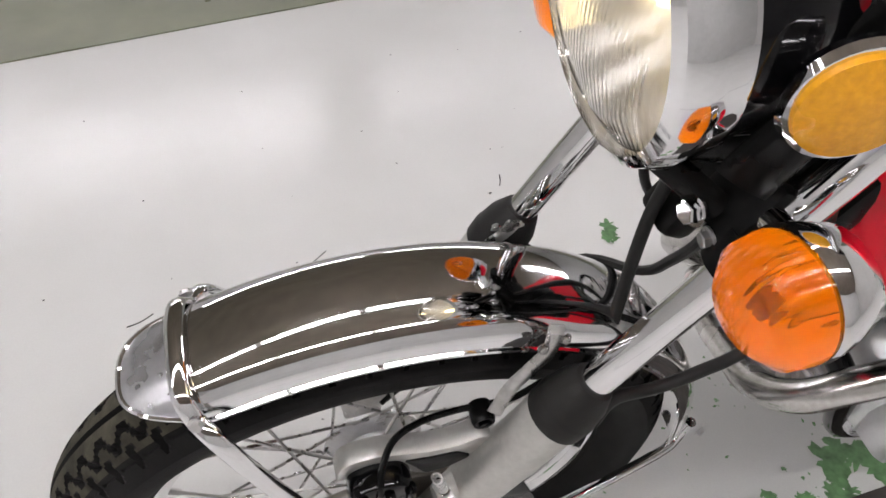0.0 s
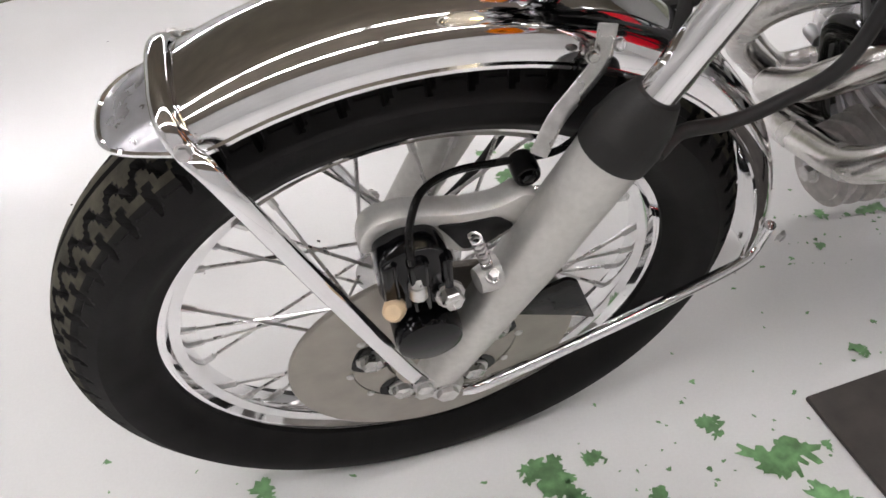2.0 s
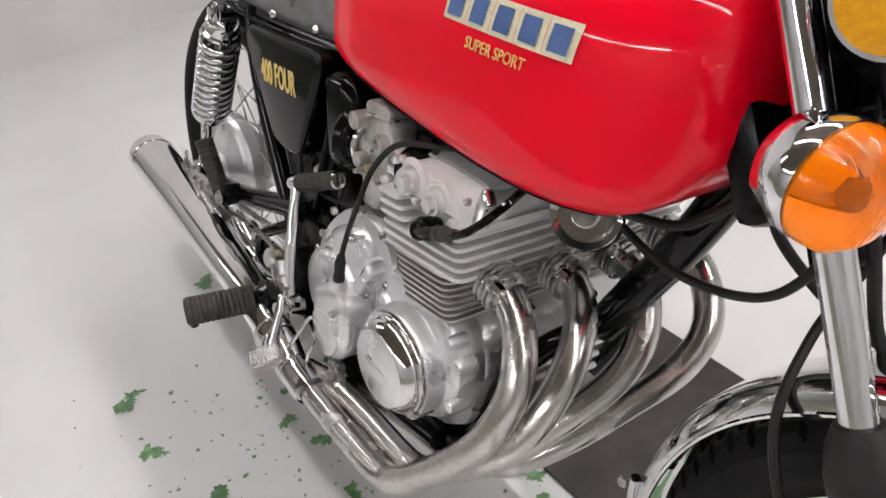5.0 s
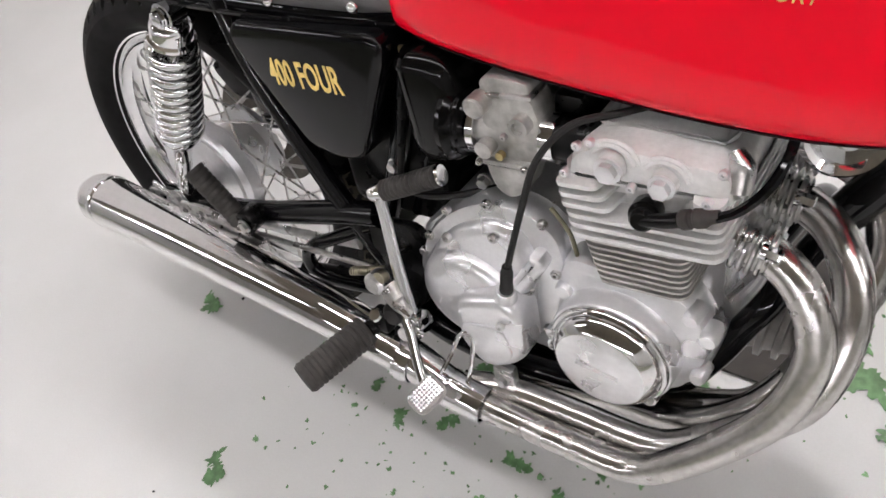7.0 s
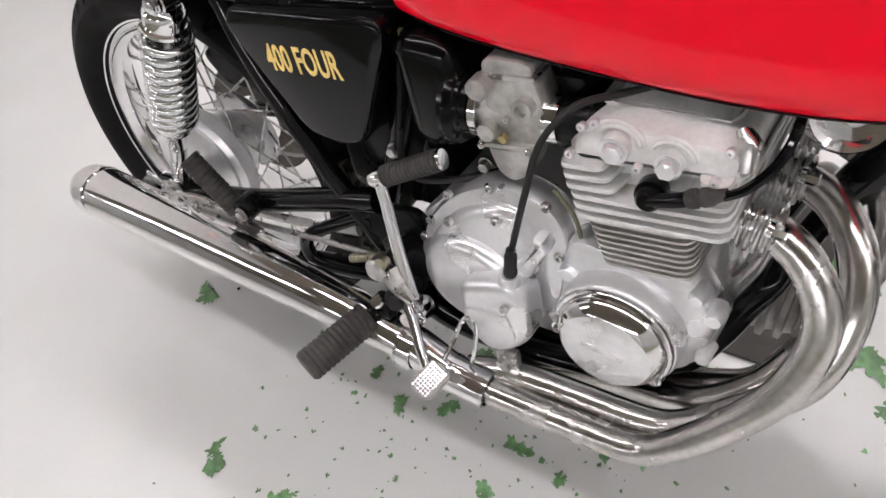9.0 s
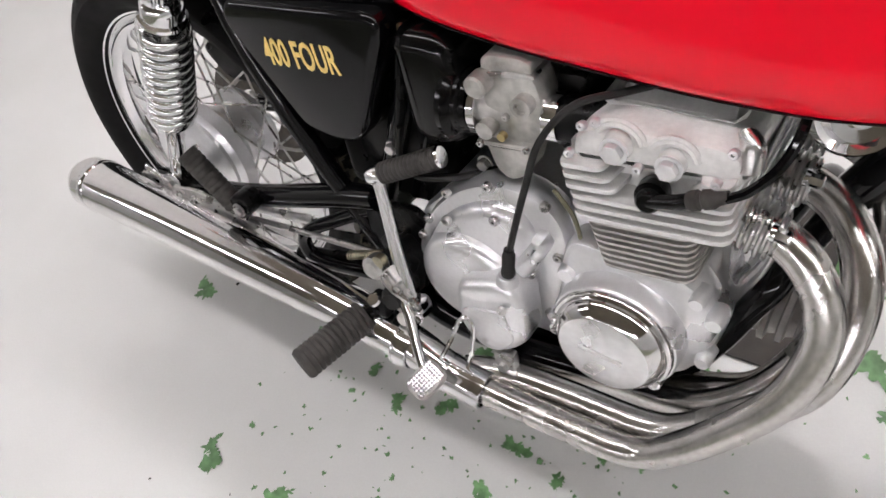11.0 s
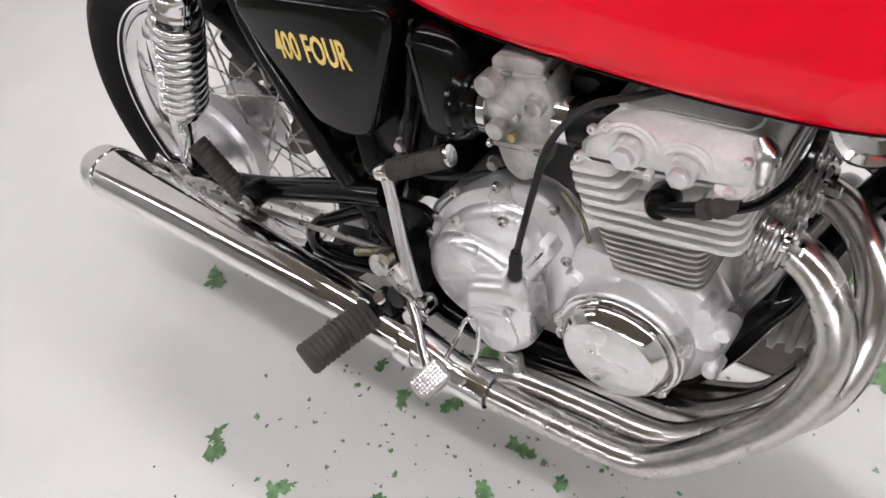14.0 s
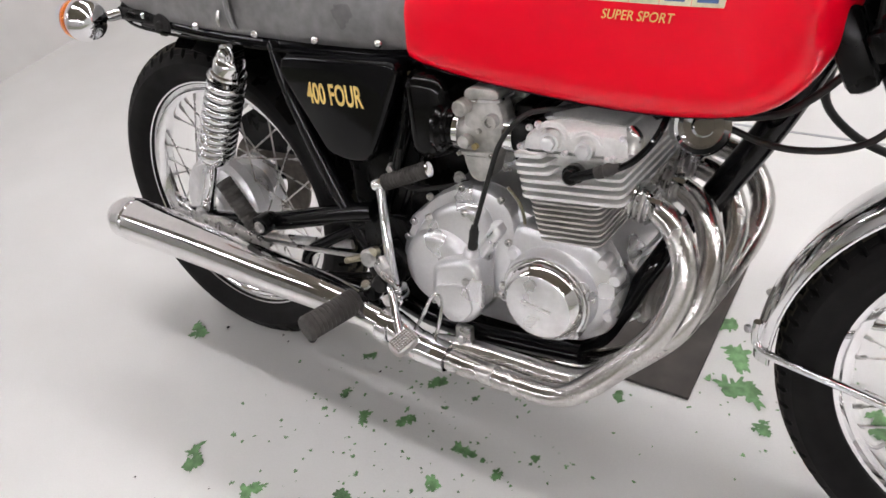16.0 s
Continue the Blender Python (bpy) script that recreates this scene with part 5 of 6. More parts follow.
# -- exhaust: four headers swept to the right into one muffler --
HEADERS = [
    [(0.185, -0.123, 0.538), (0.212, -0.123, 0.533), (0.243, -0.130, 0.517), (0.266, -0.143, 0.487), (0.272, -0.157, 0.445), (0.253, -0.175, 0.385), (0.205, -0.192, 0.322), (0.165, -0.201, 0.281), (0.142, -0.203, 0.264), (0.112, -0.205, 0.257), (0.05, -0.206, 0.257), (-0.03, -0.208, 0.261), (-0.075, -0.209, 0.265)],
    [(0.185, -0.040, 0.530), (0.215, -0.040, 0.526), (0.252, -0.055, 0.515), (0.280, -0.085, 0.490), (0.289, -0.118, 0.445), (0.272, -0.148, 0.385), (0.214, -0.163, 0.320), (0.176, -0.168, 0.285), (0.150, -0.170, 0.269), (0.115, -0.171, 0.263), (0.04, -0.172, 0.263), (-0.03, -0.178, 0.265), (-0.08, -0.196, 0.268)],
    [(0.185, 0.040, 0.530), (0.215, 0.040, 0.526), (0.262, 0.028, 0.512), (0.290, 0.002, 0.472), (0.288, -0.030, 0.430), (0.268, -0.075, 0.385), (0.238, -0.116, 0.337), (0.190, -0.130, 0.288), (0.14, -0.122, 0.254), (0.06, -0.115, 0.236), (-0.02, -0.140, 0.238), (-0.065, -0.198, 0.260)],
    [(0.185, 0.123, 0.530), (0.215, 0.123, 0.526), (0.268, 0.116, 0.512), (0.302, 0.098, 0.468), (0.305, 0.062, 0.425), (0.288, 0.010, 0.388), (0.264, -0.050, 0.346), (0.228, -0.094, 0.304), (0.185, -0.098, 0.274), (0.14, -0.086, 0.246), (0.06, -0.076, 0.226), (-0.015, -0.115, 0.228), (-0.06, -0.190, 0.258)]]
for line in HEADERS:
    hp = part("exhaust_header", tube(line, 0.0168, seg=20, steps=6), CHROME_WORN, bike, "worn chrome exhaust header pipe")
    p = V(*line[1])
    d = (V(*line[1]) - V(*line[0])).normalized()
    col = [(0.0165, -0.014)]
    for k in range(4):
        h = -0.014 + 0.0070 * k
        col += [(0.0245, h), (0.0258, h + 0.0012), (0.0258, h + 0.0030), (0.0245, h + 0.0042), (0.0205, h + 0.0046), (0.0205, h + 0.0066)]
    col += [(0.022, 0.014), (0.017, 0.016)]
    part("finned_collar", lathe(col, p - d * 0.004, d, 28), STEEL, hp, "bright finned exhaust collar")
    for s in (-1, 1):
        part("collar_nut", add_bolt(bmesh.new(), p + V(0.006, 0.022 * s, -0.018 * s), d, 0.006, 0.016), CHROME, hp)
muf = part("muffler", tube([(-0.045, -0.209, 0.265), (-0.10, -0.208, 0.272), (-0.151, -0.207, 0.290), (-0.265, -0.200, 0.301), (-0.434, -0.188, 0.299), (-0.63, -0.176, 0.300), (-0.79, -0.168, 0.299), (-0.835, -0.166, 0.298), (-0.857, -0.165, 0.298)], 0.03, seg=40, steps=6,
           radii=[0.0205, 0.022, 0.025, 0.031, 0.0365, 0.0405, 0.0435, 0.0425, 0.033]), CHROME_SOFT, bike, "chromed megaphone muffler")
part("end_ring", lathe([(0.0425, -0.010), (0.0442, -0.008), (0.0446, 0.0), (0.0440, 0.006), (0.0420, 0.008)], (-0.806, -0.1672, 0.2988), (-1, 0.05, 0), 40), CHROME, muf, "raised bright ring at the muffler's end")
part("tail_opening", lathe([(0.028, 0.0), (0.0275, 0.004), (0.02, 0.003), (0.018, -0.02), (0, -0.02)], (-0.857, -0.165, 0.298), (-1, 0.05, 0), 28), BLACK_SATIN, muf)
for (x, z, r, l) in ((-0.068, 0.265, 0.0235, 0.026), (-0.148, 0.287, 0.0275, 0.010)):
    part("pipe_clamp", lathe([(r - 0.003, -l), (r, -l), (r, l * 0.8), (r + 0.0015, l * 0.82), (r + 0.0015, l), (r - 0.003, l)], (x, -0.209, z), (-1, 0, 0.1), 28, True), CHROME, muf, "bright pipe clamp")
    part("clamp_bolt", tube([(x, -0.209, z - r - 0.004), (x + 0.012, -0.2, z - r - 0.004)], 0.004, seg=8, steps=0), STEEL, muf)
cl = part("header_clamp", box((-0.032, -0.176, 0.280), 0.026, 0.014, 0.050, 0.003), STEEL, bike, "dull steel pipe clamp")
part("clamp_bolt", add_bolt(bmesh.new(), (-0.032, -0.182, 0.285), (0, -1, 0.2), 0.006, 0.008), STEEL, cl)

# -- rear shock absorbers --
for s in (-1, 1):
    top, low = V(-0.488, 0.120 * s, 0.652), V(-0.634, 0.127 * s, 0.340)
    d = (low - top).normalized()
    L = (low - top).length
    sh = part("shock_absorber", tube([top + d * 0.03, low], 0.0105, seg=16, steps=0), CHROME, bike, "chromed shock absorber with an open spring")
    part("top_eye", lathe([(0, -0.014), (0.011, -0.014), (0.0165, -0.012), (0.0165, 0.012), (0.011, 0.014), (0, 0.014)], top, (0, 1, 0), 24), CHROME, sh)
    part("low_eye", lathe([(0, -0.014), (0.010, -0.014), (0.015, -0.012), (0.015, 0.012), (0.010, 0.014), (0, 0.014)], low, (0, 1, 0), 24), CHROME, sh)
    part("upper_cap", lathe([(0.009, 0.006), (0.018, 0.008), (0.0245, 0.013), (0.0262, 0.019), (0.0262, 0.034), (0.030, 0.036), (0.0305, 0.040), (0.02, 0.042)], top, d, 32), CHROME, sh, "chromed spring cap")
    part("lower_cup", lathe([(0.012, 0.262), (0.014, 0.235), (0.022, 0.222), (0.030, 0.212), (0.0305, 0.205), (0.02, 0.203)], top, d, 32), CHROME, sh)
    m = frame_to(top, d)
    turns = 11.5
    coil = [m @ V(0.0275 * math.cos(a), 0.0275 * math.sin(a), 0.044 + 0.164 * (a / (2 * math.pi * turns)) ** 0.9) for a in (2 * math.pi * turns * i / 300 for i in range(301))]
    part("spring", tube(coil, 0.0060, seg=10, steps=0), SPRING_STEEL, sh, "chromed coil spring")
    part("clevis", box((0, 0, 0), 0.026, 0.016, 0.085, 0.005, frame_to(low - d * 0.045, d, (0, 1, 0)).to_3x3().to_4x4()), POLISHED, sh, "bright flat shock foot", m=Matrix.Translation(low - d * 0.045))
    part("damper_body", lathe([(0, 0.06), (0.019, 0.06), (0.019, 0.215), (0, 0.215)], top, d, 20), POLISHED, sh)
    part("eye_nut", add_bolt(bmesh.new(), top + V(0, 0.014 * s, 0), (0, s, 0), 0.010, 0.010), CHROME, sh)
    part("eye_nut", add_bolt(bmesh.new(), low + V(0, 0.014 * s, 0), (0, s, 0), 0.009, 0.009), STEEL, sh)

# -- foot controls on the right --
def ridged_peg(a, b, r, ridges, flat=1.0):
    a, b = Vector(a), Vector(b)
    n = ridges * 4
    bm = bmesh.new()
    return add_tube(bm, [a + (b - a) * i / n for i in range(n + 1)], r, seg=18, steps=0, flat=flat, radii=[r * (0.92 if i % 4 in (0,) else 1.0) for i in range(n + 1)])


fp = part("footpeg", ridged_peg((-0.204, -0.214, 0.320), (-0.229, -0.296, 0.311), 0.0205, 12), GREY_RUBBER, bike, "black ribbed rubber footpeg")
part("peg_cap", lathe([(0.0200, 0), (0.0208, 0.004), (0.018, 0.009), (0, 0.010)], (-0.229, -0.296, 0.311), (-0.025, -0.082, -0.009), 20), GREY_RUBBER, fp)
part("peg_feeler", lathe([(0, 0), (0.007, 0), (0.007, 0.008), (0.004, 0.012), (0, 0.012)], (-0.228, -0.294, 0.296), (-0.1, -0.2, -1), 12), RUBBER_PEG, fp)
part("peg_hinge", add_box(add_tube(bmesh.new(), [(-0.203, -0.216, 0.320), (-0.180, -0.19, 0.334)], 0.011, seg=12, steps=0), Matrix.Translation((-0.185, -0.198, 0.334)), 0.028, 0.024, 0.026, 0.005), BLACK_SATIN, fp, "black peg hinge")
part("hinge_pin", lathe([(0, 0), (0.008, 0), (0.009, 0.003), (0.007, 0.006), (0, 0.006)], (-0.187, -0.206, 0.346), (0.1, -0.6, 1), 14), CHROME, fp)
part("peg_bracket", plate(rounded([(-0.195, 0.392), (-0.175, 0.396), (-0.150, 0.36), (-0.148, 0.335), (-0.18, 0.322), (-0.198, 0.345)], 0.01, 3), -0.182, -0.13, 0.005), BLACK_SATIN, fp, "black footpeg bracket")
part("brake_pivot", lathe([(0, 0), (0.013, 0), (0.0145, 0.004), (0.0145, 0.018), (0.01, 0.022), (0, 0.022)], (-0.187, -0.178, 0.385), (0, -1, 0.2), 20), STEEL, fp, "brake pedal pivot")
part("brake_pivot", lathe([(0, 0), (0.008, 0), (0.008, 0.01), (0, 0.012)], (-0.178, -0.184, 0.398), (0, -1, 0.2), 14), PALE_ZINC, fp)
part("linkage", tube([(-0.18, -0.19, 0.388), (-0.165, -0.196, 0.372), (-0.14, -0.196, 0.358)], 0.006, seg=8, steps=3), STEEL, fp)
bp = part("brake_pedal", tube([(-0.158, -0.190, 0.350), (-0.142, -0.202, 0.338), (-0.122, -0.222, 0.316), (-0.102, -0.240, 0.298)], 0.0062, seg=12), CHROME, bike, "chromed brake pedal with a knurled pad")
pm = frame_to((-0.091, -0.250, 0.302), (0.25, -0.45, 1.0), (0.35, 1, 0.3)) @ Matrix.Scale(0.8, 4)
pad = plate(rounded([(-0.019, -0.027), (0.019, -0.027), (0.019, 0.027), (-0.019, 0.027)], 0.016, 5), -0.010, 0.0075, 0.004, axis="z")
pad.transform(pm)
part("pedal_pad", pad, OIL_FILTER, bp, "chromed pedal pad")
kn = finish(add_box(bmesh.new(), Matrix.Rotation(radians(45), 4, "Z"), 0.0034, 0.0034, 0.003), "knurl", POLISHED)
for i in range(6):
    for j in range(9):
        part("knurl", kn, None, bp, m=pm @ Matrix.Translation((-0.0125 + 0.005 * i, -0.020 + 0.005 * j, 0.0080)))
part("pedal_stop", tube([(-0.095, -0.215, 0.30), (-0.082, -0.205, 0.33), (-0.075, -0.195, 0.352), (-0.066, -0.19, 0.358), (-0.06, -0.19, 0.345), (-0.062, -0.2, 0.31), (-0.068, -0.205, 0.285)], 0.0028, seg=8), CHROME, bp)
kk = part("kick_starter", tube([(-0.150, -0.182, 0.330), (-0.152, -0.184, 0.36), (-0.165, -0.172, 0.42), (-0.178, -0.158, 0.47), (-0.184, -0.152, 0.492)], 0.0085, seg=12, radii=[0.010, 0.009, 0.0075, 0.007, 0.008]), CHROME, bike, "chromed kick starter with a rubber pedal")
part("kick_boss", add_box(lathe([(0, -0.012), (0.014, -0.012), (0.016, -0.008), (0.016, 0.012), (0.013, 0.014), (0, 0.014)], (-0.147, -0.18, 0.327), (0, -1, 0.1), 24), Matrix.Translation((-0.142, -0.185, 0.342)), 0.022, 0.02, 0.02, 0.004), CHROME, kk)
part("kick_joint", lathe([(0, -0.010), (0.009, -0.010), (0.0105, -0.006), (0.0105, 0.006), (0.009, 0.01), (0, 0.01)], (-0.184, -0.152, 0.494), (1, 0.25, 0.4), 16), CHROME, kk)
part("kick_rubber", ridged_peg((-0.178, -0.150, 0.496), (-0.112, -0.131, 0.522), 0.0125, 14), GREY_RUBBER, kk, "black rubber kick pedal")
part("kick_cap", lathe([(0.0105, 0), (0.012, 0.002), (0.011, 0.005), (0, 0.006)], (-0.112, -0.131, 0.522), (0.066, 0.019, 0.026), 16), CHROME, kk)

# -- passenger peg and brackets by the rear wheel --
rp = part("passenger_peg", ridged_peg((-0.532, -0.156, 0.434), (-0.478, -0.150, 0.353), 0.0155, 12), GREY_RUBBER, bike, "black ribbed passenger peg, folded up")
part("peg_bracket", plate(rounded([(-0.470, 0.378), (-0.444, 0.384), (-0.434, 0.362), (-0.452, 0.342), (-0.472, 0.352)], 0.008, 3), -0.162, -0.13, 0.004), BLACK_SATIN, rp)
part("bracket_bolt", add_bolt(bmesh.new(), (-0.45, -0.165, 0.365), (0, -1, 0), 0.008, 0.007), STEEL, rp)
part("muffler_bracket", plate(rounded([(-0.62, 0.345), (-0.56, 0.352), (-0.48, 0.335), (-0.44, 0.325), (-0.46, 0.312), (-0.56, 0.325), (-0.63, 0.33)], 0.006, 2), -0.152, -0.145, 0.002), STEEL, rp, "bright muffler bracket")
part("brake_arm", tube([(-0.70, -0.135, 0.345), (-0.66, -0.14, 0.335), (-0.63, -0.142, 0.322)], 0.008, seg=8, flat=0.5), STEEL, rp)
part("brake_rod", tube([(-0.64, -0.142, 0.322), (-0.5, -0.14, 0.322), (-0.35, -0.138, 0.333), (-0.2, -0.15, 0.36)], 0.004, seg=8), STEEL, rp, "bright brake rod")
part("torque_link", tube([(-0.62, -0.11, 0.30), (-0.45, -0.112, 0.318), (-0.29, -0.112, 0.345)], 0.009, seg=8, flat=0.5), STEEL, rp, "bright torque link")
# stands
part("centre_stand", tube([(-0.245, -0.118, 0.398), (-0.266, -0.120, 0.387), (-0.325, -0.122, 0.352), (-0.375, -0.123, 0.320), (-0.392, -0.124, 0.296), (-0.388, -0.124, 0.272), (-0.365, -0.123, 0.264), (-0.325, -0.122, 0.268), (-0.270, -0.120, 0.278)], 0.0098, seg=12), BLACK_GLOSS, bike, "black centre stand lever")
part("centre_stand_leg", tube([(-0.22, -0.09, 0.29), (-0.32, -0.10, 0.262), (-0.43, -0.11, 0.245)], 0.012, seg=10), BLACK_SATIN, bike, "black centre stand leg, folded")
gs = [V(-0.27, -0.155, 0.342) + V(0.062, 0.0, 0.026) * (i / 110) + V(0, 0.0055 * math.cos(i * 0.8), 0.0055 * math.sin(i * 0.8)) for i in range(111)]
part("stand_spring", tube(gs, 0.0011, seg=5, steps=0), PALE_ZINC, bike, "yellow passivated return spring")
part("side_stand", tube([(-0.02, 0.14, 0.27), (-0.04, 0.20, 0.17), (-0.055, 0.262, 0.075), (-0.06, 0.285, 0.068)], 0.010, seg=10, steps=3), BLACK_SATIN, bike, "black side stand, folded out")

# Sump, peg plate and lower rail: dark fill where pale floor showed through.
part("sump", plate(rounded([(-0.15, 0.300), (0.10, 0.300), (0.085, 0.252), (-0.125, 0.246)], 0.02, 4), -0.085, 0.085, 0.012), SHADED_CASTING, bike, "dark sump added to deepen the shade under the engine")
part("peg_plate", plate(rounded([(-0.245, 0.42), (-0.165, 0.43), (-0.120, 0.35), (-0.110, 0.275), (-0.20, 0.268), (-0.25, 0.31)], 0.015, 3), -0.128, -0.116, 0.003), BLACK_SATIN, bike, "black plate that carries the footpeg")
part("lower_rail", tube([(0.13, -0.125, 0.276), (0.05, -0.132, 0.272), (-0.04, -0.140, 0.270), (-0.12, -0.142, 0.274), (-0.2, -0.14, 0.297)], 0.0145, seg=12, steps=4), BLACK_GLOSS, bike, "black lower frame rail")
part("switch_body", lathe([(0, 0), (0.0085, 0), (0.0095, 0.003), (0.0095, 0.02), (0.006, 0.024), (0.006, 0.036), (0, 0.036)], (-0.172, -0.186, 0.388), (0.55, -0.15, -0.6), 18), STEEL, bike, "brake light switch")
part("rubber_boot", lathe([(0, -0.012), (0.012, -0.012), (0.015, -0.006), (0.015, 0.006), (0.011, 0.014), (0, 0.015)], (-0.168, -0.19, 0.348), (0.2, -1, 0.1), 20), RUBBER_PEG, bike, "black rubber stop")
part("shaft_end", lathe([(0, 0.02), (0.007, 0.02), (0.009, 0.018), (0.0095, 0.0)], (-0.150, -0.188, 0.327), (0, -1, 0.1), 18), FIN_DARK, bike, "dark splined shaft end")
part("chain_guard", plate(rounded([(-0.76, 0.43), (-0.62, 0.505), (-0.28, 0.50), (-0.25, 0.46), (-0.28, 0.395), (-0.72, 0.375)], 0.02, 3), 0.078, 0.110, 0.006), BLACK_SATIN, bike, "black chain guard")
part("inner_mudguard", plate(rounded([(-0.385, 0.66), (-0.30, 0.66), (-0.26, 0.46), (-0.262, 0.33), (-0.30, 0.30), (-0.318, 0.45), (-0.345, 0.55)], 0.015, 3), -0.06, 0.06, 0.004), BLACK_SATIN, bike, "black mudguard ahead of the rear wheel")

# -- horn, rear signal, rear fender, chain --
hn = part("horn", lathe([(0, 0.012), (0.012, 0.012), (0.014, 0.007), (0.024, 0.008), (0.026, 0.003), (0.034, 0.006), (0.037, 0.0), (0.036, -0.014), (0.02, -0.03), (0, -0.032)], (0.250, -0.066, 0.620), (0.45, -0.8, 0.35), 36), CHROME, bike, "chromed horn")
for s in (-1, 1):
    c = V(-0.803, 0.160 * s, 0.690)
    sg = part("turn_signal", lathe([(0, -0.04), (0.018, -0.038), (0.030, -0.028), (0.0362, -0.010), (0.0378, 0.0), (0.036, 0.003)], c, (-1, 0, 0), 36), CHROME, bike, "chromed rear turn signal with an amber lens")
    part("amber_lens", lathe([(0.0362, 0.0), (0.037, 0.007), (0.035, 0.02), (0.025, 0.03), (0.01, 0.034), (0, 0.035), (0, 0.032), (0.01, 0.031), (0.0232, 0.0275), (0.0325, 0.0185), (0.0345, 0.007), (0.0342, 0.0)], c, (-1, 0, 0), 36), AMBER, sg, "amber plastic lens").visible_shadow = False
    part("lamp_dish", lathe([(0.0345, 0.004), (0.030, -0.006), (0.020, -0.016), (0, -0.019)], c, (-1, 0, 0), 28), LAMP_DISH, sg)
    part("signal_stem", tube([c + V(0.02, -0.02 * s, 0), V(-0.77, 0.10 * s, 0.692)], 0.0095, seg=12, steps=0), CHROME, sg)
    part("signal_arm", tube([V(-0.775, 0.105 * s, 0.692), V(-0.70, 0.11 * s, 0.69), V(-0.62, 0.10 * s, 0.682)], 0.012, seg=10, flat=0.6), BLACK_SATIN, sg)
    part("stem_mount", lathe([(0.0, 0.010), (0.006, 0.010), (0.008, 0.006), (0.018, 0.005), (0.020, 0)], (-0.655, 0.112 * s, 0.682), (0, s, 0), 20), RUBBER_PEG, sg, "black rubber stem mount")
rf_ = bmesh.new()
for i in range(33):
    a = radians(15 + 78 * i / 32)
    ring = []
    for k in range(11):
        th = (-1 + 2 * k / 10) * 1.3
        r = 0.348 - 0.03 * (1 - math.cos(th)) / (1 - math.cos(1.3))
        ring.append(rf_.verts.new((REAR_AXLE.x + r * math.cos(a), 0.07 * math.sin(th) / math.sin(1.3), REAR_AXLE.z + r * math.sin(a))))
    if i:
        for k in range(10):
            rf_.faces.new((last[k], last[k + 1], ring[k + 1], ring[k]))
    last = ring
bmesh.ops.recalc_face_normals(rf_, faces=rf_.faces)
bmesh.ops.solidify(rf_, geom=list(rf_.faces), thickness=0.002)
part("rear_fender", rf_, BLACK_SATIN, bike, "black rear mudguard under the seat")
part("drive_chain", tube([(-0.15, 0.09, 0.40), (-0.4, 0.09, 0.375), (-0.67, 0.09, 0.385), (-0.745, 0.09, 0.312), (-0.67, 0.09, 0.24), (-0.4, 0.09, 0.305), (-0.15, 0.09, 0.34)], 0.006, seg=6, steps=4), FIN_DARK, bike, "oily drive chain")
part("rear_sprocket", lathe([(0.045, -0.004), (0.105, -0.003), (0.105, 0.003), (0.045, 0.004)], (REAR_AXLE.x, 0.09, REAR_AXLE.z), (0, 1, 0), 48, True), SHADED_CASTING, bike, "dark oily sprocket")

# -- the mat under the side stand --
single("rubber_mat", box((-0.035, 0.337, 0.004), 0.52, 0.385, 0.008, 0.002), MAT_BLACK, "black rubber mat lying on the floor under the side stand", "mat")


# ---- chipped floor paint: the old green coat shows through ----
NEAR_ENGINE = [(-0.82, -0.10, 0.025), (-0.56, -0.34, 0.027), (-0.52, -0.27, 0.010), (-0.38, -0.10, 0.012), (-0.30, -0.14, 0.015), (-0.22, -0.11, 0.016),
               (-0.40, -0.34, 0.022), (-0.24, -0.24, 0.009), (-0.10, -0.20, 0.015), (-0.08, -0.12, 0.013), (-0.05, -0.12, 0.008), (-0.01, -0.13, 0.013),
               (0.03, -0.09, 0.007), (0.09, -0.07, 0.008), (-0.39, -0.15, 0.007), (-0.24, -0.29, 0.015), (-0.19, -0.36, 0.013), (0.05, -0.51, 0.028),
               (0.41, -0.49, 0.015), (0.34, -0.48, 0.012), (0.41, -0.41, 0.020), (0.43, -0.46, 0.016)]
UNDER_PIPES = [(-0.39, 0.00, 0.014), (-0.22, -0.01, 0.018), (-0.09, -0.12, 0.016), (0.04, -0.08, 0.011), (-0.10, -0.21, 0.013), (-0.24, -0.29, 0.014), (-0.24, -0.08, 0.007), (-0.17, -0.05, 0.008), (-0.26, -0.12, 0.006), (-0.13, -0.01, 0.008)]
NEAR_WHEEL = [(0.29, 0.27, 0.033), (0.32, 0.20, 0.036), (0.24, 0.36, 0.022), (0.35, 0.14, 0.019), (0.50, 0.12, 0.014), (0.56, 0.14, 0.030), (0.24, 0.21, 0.010),
              (0.11, 0.10, 0.013), (0.89, 0.03, 0.016), (1.08, -0.08, 0.007), (0.34, 0.07, 0.006), (0.52, 0.21, 0.024), (0.46, 0.19, 0.014), (0.43, 0.37, 0.016),
              (0.54, 0.27, 0.013), (-0.09, 0.125, 0.042), (-0.03, 0.118, 0.048), (0.03, 0.132, 0.032), (-0.15, 0.13, 0.046), (-0.21, 0.14, 0.040), (0.06, 0.13, 0.02)]
CRESCENT = ((0.583, 0.123), (0.562, 0.138), (0.547, 0.160), (0.536, 0.182), (0.529, 0.205), (0.525, 0.234))
rng = random.Random(7)


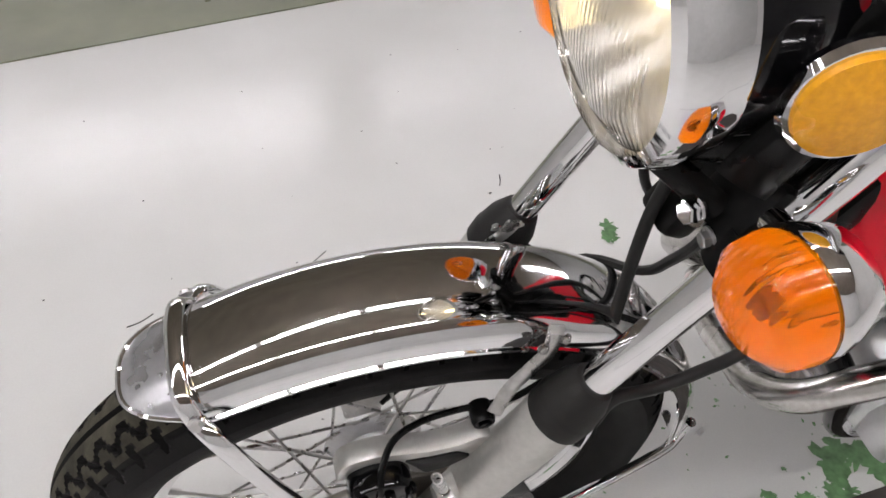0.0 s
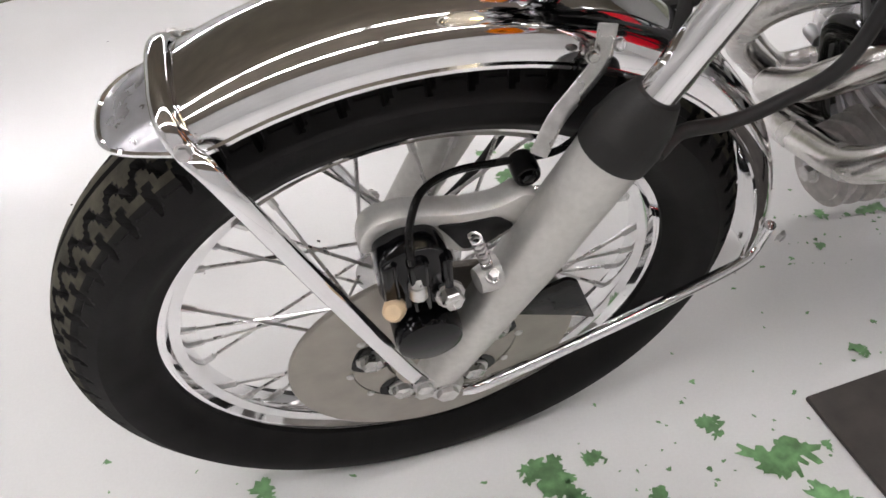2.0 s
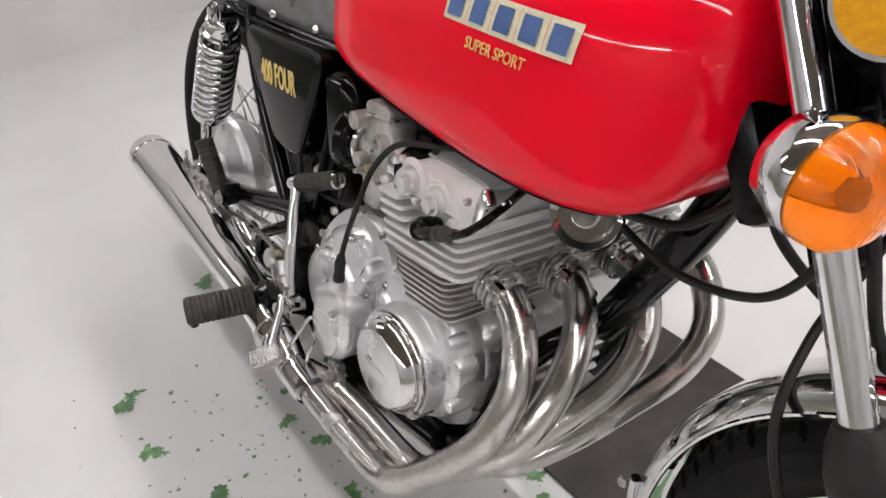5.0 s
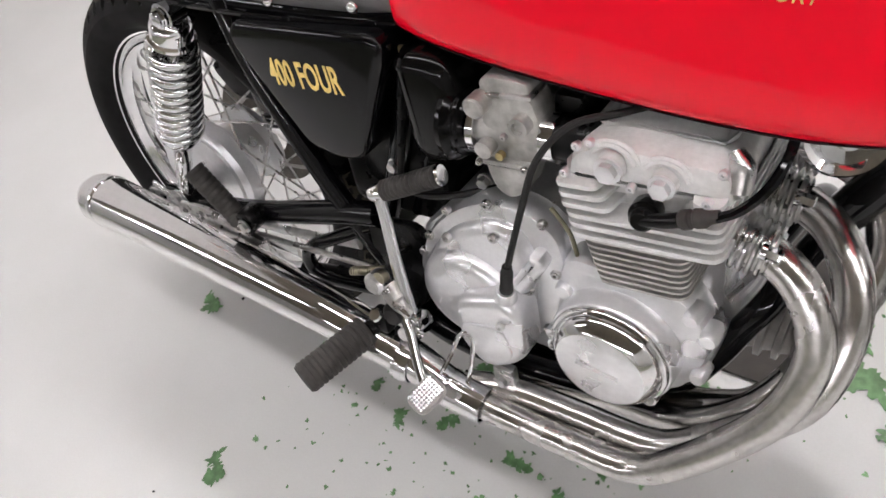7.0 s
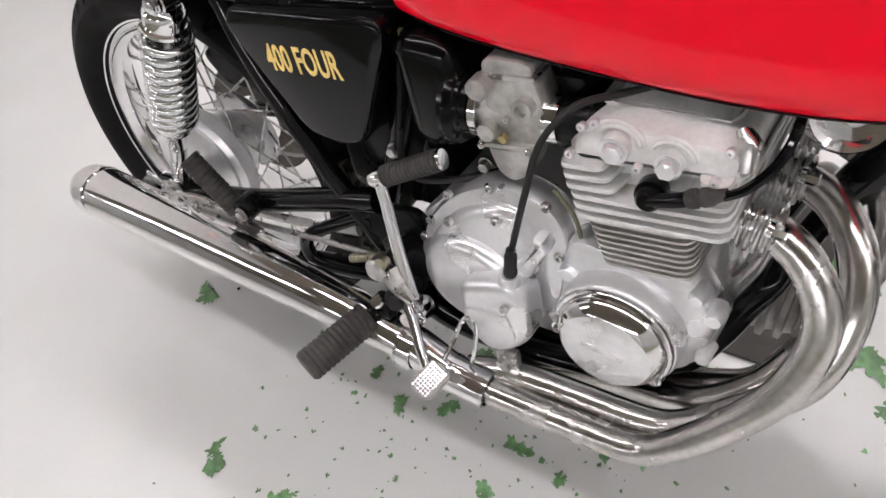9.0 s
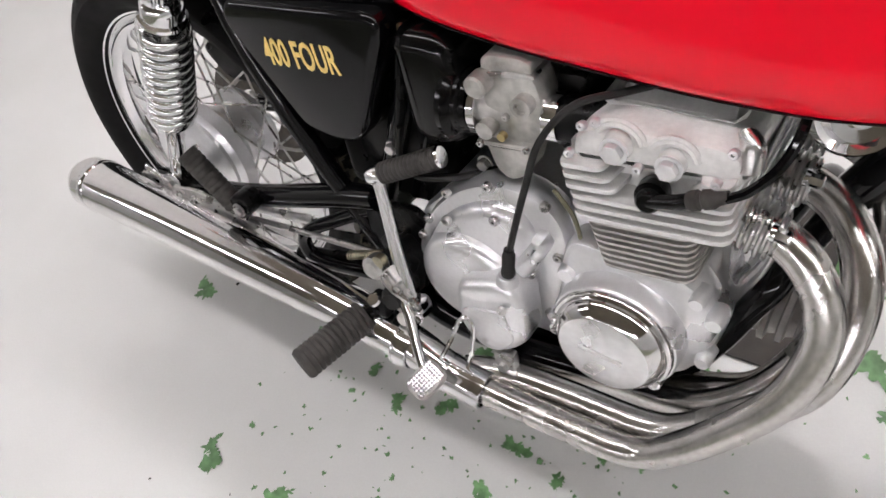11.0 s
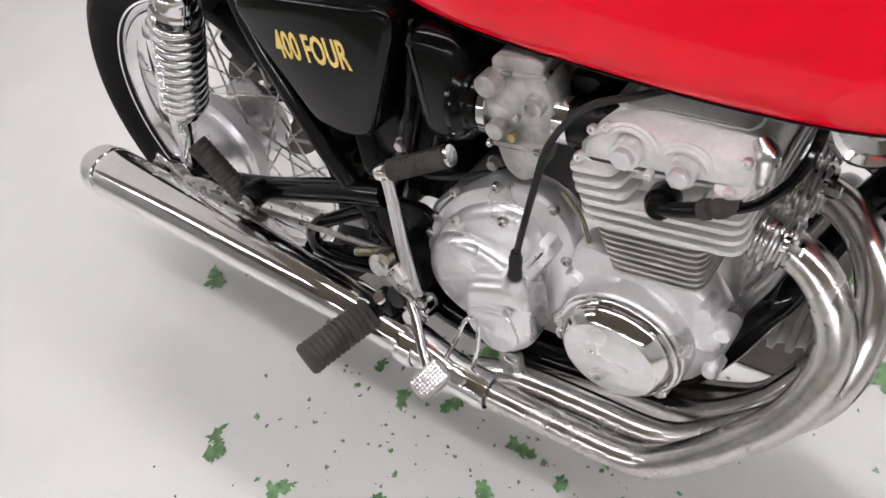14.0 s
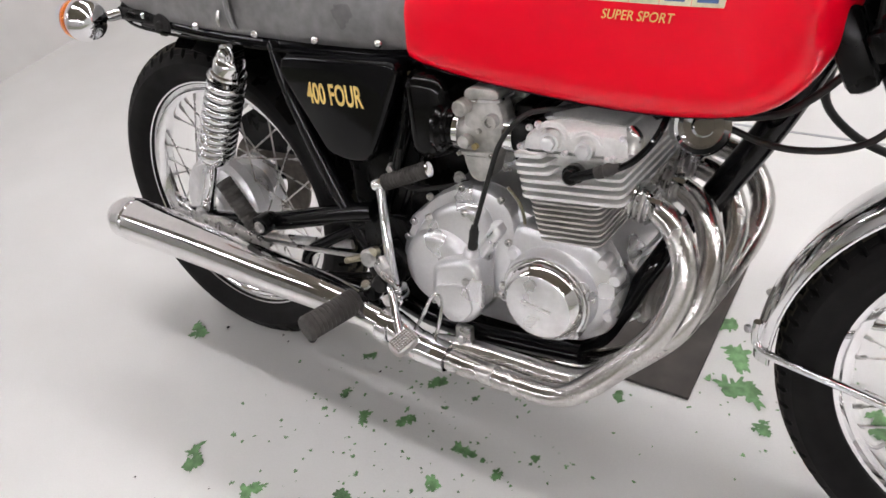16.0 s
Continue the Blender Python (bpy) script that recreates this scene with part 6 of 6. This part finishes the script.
def chip(bm, x, y, r, z=0.0012, n=24):
    ph = rng.uniform(0, 100)
    turn, stretch = rng.uniform(0, 6.28), rng.uniform(0.45, 1.0)
    pts = []
    for k in range(n):
        a = 2 * math.pi * k / n
        q = max(0.3, 1.0 + 1.0 * noise.noise(V(1.6 * math.cos(a) + ph, 1.6 * math.sin(a), 0)) + rng.uniform(-0.30, 0.24)) * r
        u, v = q * math.cos(a), q * math.sin(a) * stretch
        pts.append(bm.verts.new((x + u * math.cos(turn) - v * math.sin(turn), y + u * math.sin(turn) + v * math.cos(turn), z)))
    bm.faces.new(pts)


def chip_patch(bm, x, y, r):
    """A ragged patch: overlapping flakes strung along a crooked line."""
    way = rng.uniform(0, 6.28)
    px, py = x - 0.45 * r * math.cos(way), y - 0.45 * r * math.sin(way)
    count = 3 if r < 0.012 else 8
    for k in range(count):
        chip(bm, px, py, r * rng.uniform(0.28, 0.62), 0.0010 + 0.00015 * k)
        way += rng.gauss(0, 0.9)
        px, py = px + 0.34 * r * math.cos(way), py + 0.34 * r * math.sin(way)
        if math.hypot(px - x, py - y) > r * 0.9:
            way = math.atan2(y - py, x - px)


for x, y, r in NEAR_ENGINE + UNDER_PIPES + NEAR_WHEEL:
    cb = bmesh.new()
    chip_patch(cb, x, y, r * 1.05)
    tagged(new("paint_chip", finish(cb, "paint_chip", GREEN_CHIP, 0)), "patch of old green paint bared in the floor", "paint chip", "bared paint patches", "structure")
cb = bmesh.new()
for x, y in CRESCENT:
    chip_patch(cb, x, y, 0.017)
tagged(new("paint_chip", finish(cb, "paint_chip", GREEN_CHIP, 0)), "long patch of old green paint bared in the floor", "paint chip", "bared paint patches", "structure")
specks = bmesh.new()
for _ in range(330):
    cx, cy, _r = rng.choice(NEAR_ENGINE[2:17] + UNDER_PIPES + NEAR_WHEEL)
    chip(specks, cx + rng.gauss(0, 0.09), cy + rng.gauss(0, 0.07), rng.uniform(0.0012, 0.0042), 0.0010, 9)
single("paint_specks", specks, GREEN_CHIP, "tiny green and dark specks of bared floor paint", "paint specks", "stuff", 0)
scuffs = bmesh.new()
for _ in range(70):
    chip(scuffs, rng.uniform(-1.4, 1.6), rng.uniform(-1.5, 0.6), rng.uniform(0.001, 0.004), 0.0011, 9)
for (x, y, a, l) in ((0.62, -0.62, 0.6, 0.10), (0.43, -0.40, 0.9, 0.03), (0.95, -0.55, 0.4, 0.05), (0.2, -0.75, 1.2, 0.04)):
    add_tube(scuffs, [(x, y, 0.0008), (x + l * 0.5 * math.cos(a), y + l * 0.5 * math.sin(a) + 0.004, 0.0008), (x + l * math.cos(a), y + l * math.sin(a), 0.0008)], 0.0011, seg=5, steps=4)
single("floor_scuffs", scuffs, BLACK_SATIN, "small dark scuffs and grit on the floor", "scuffs", "stuff", 0)
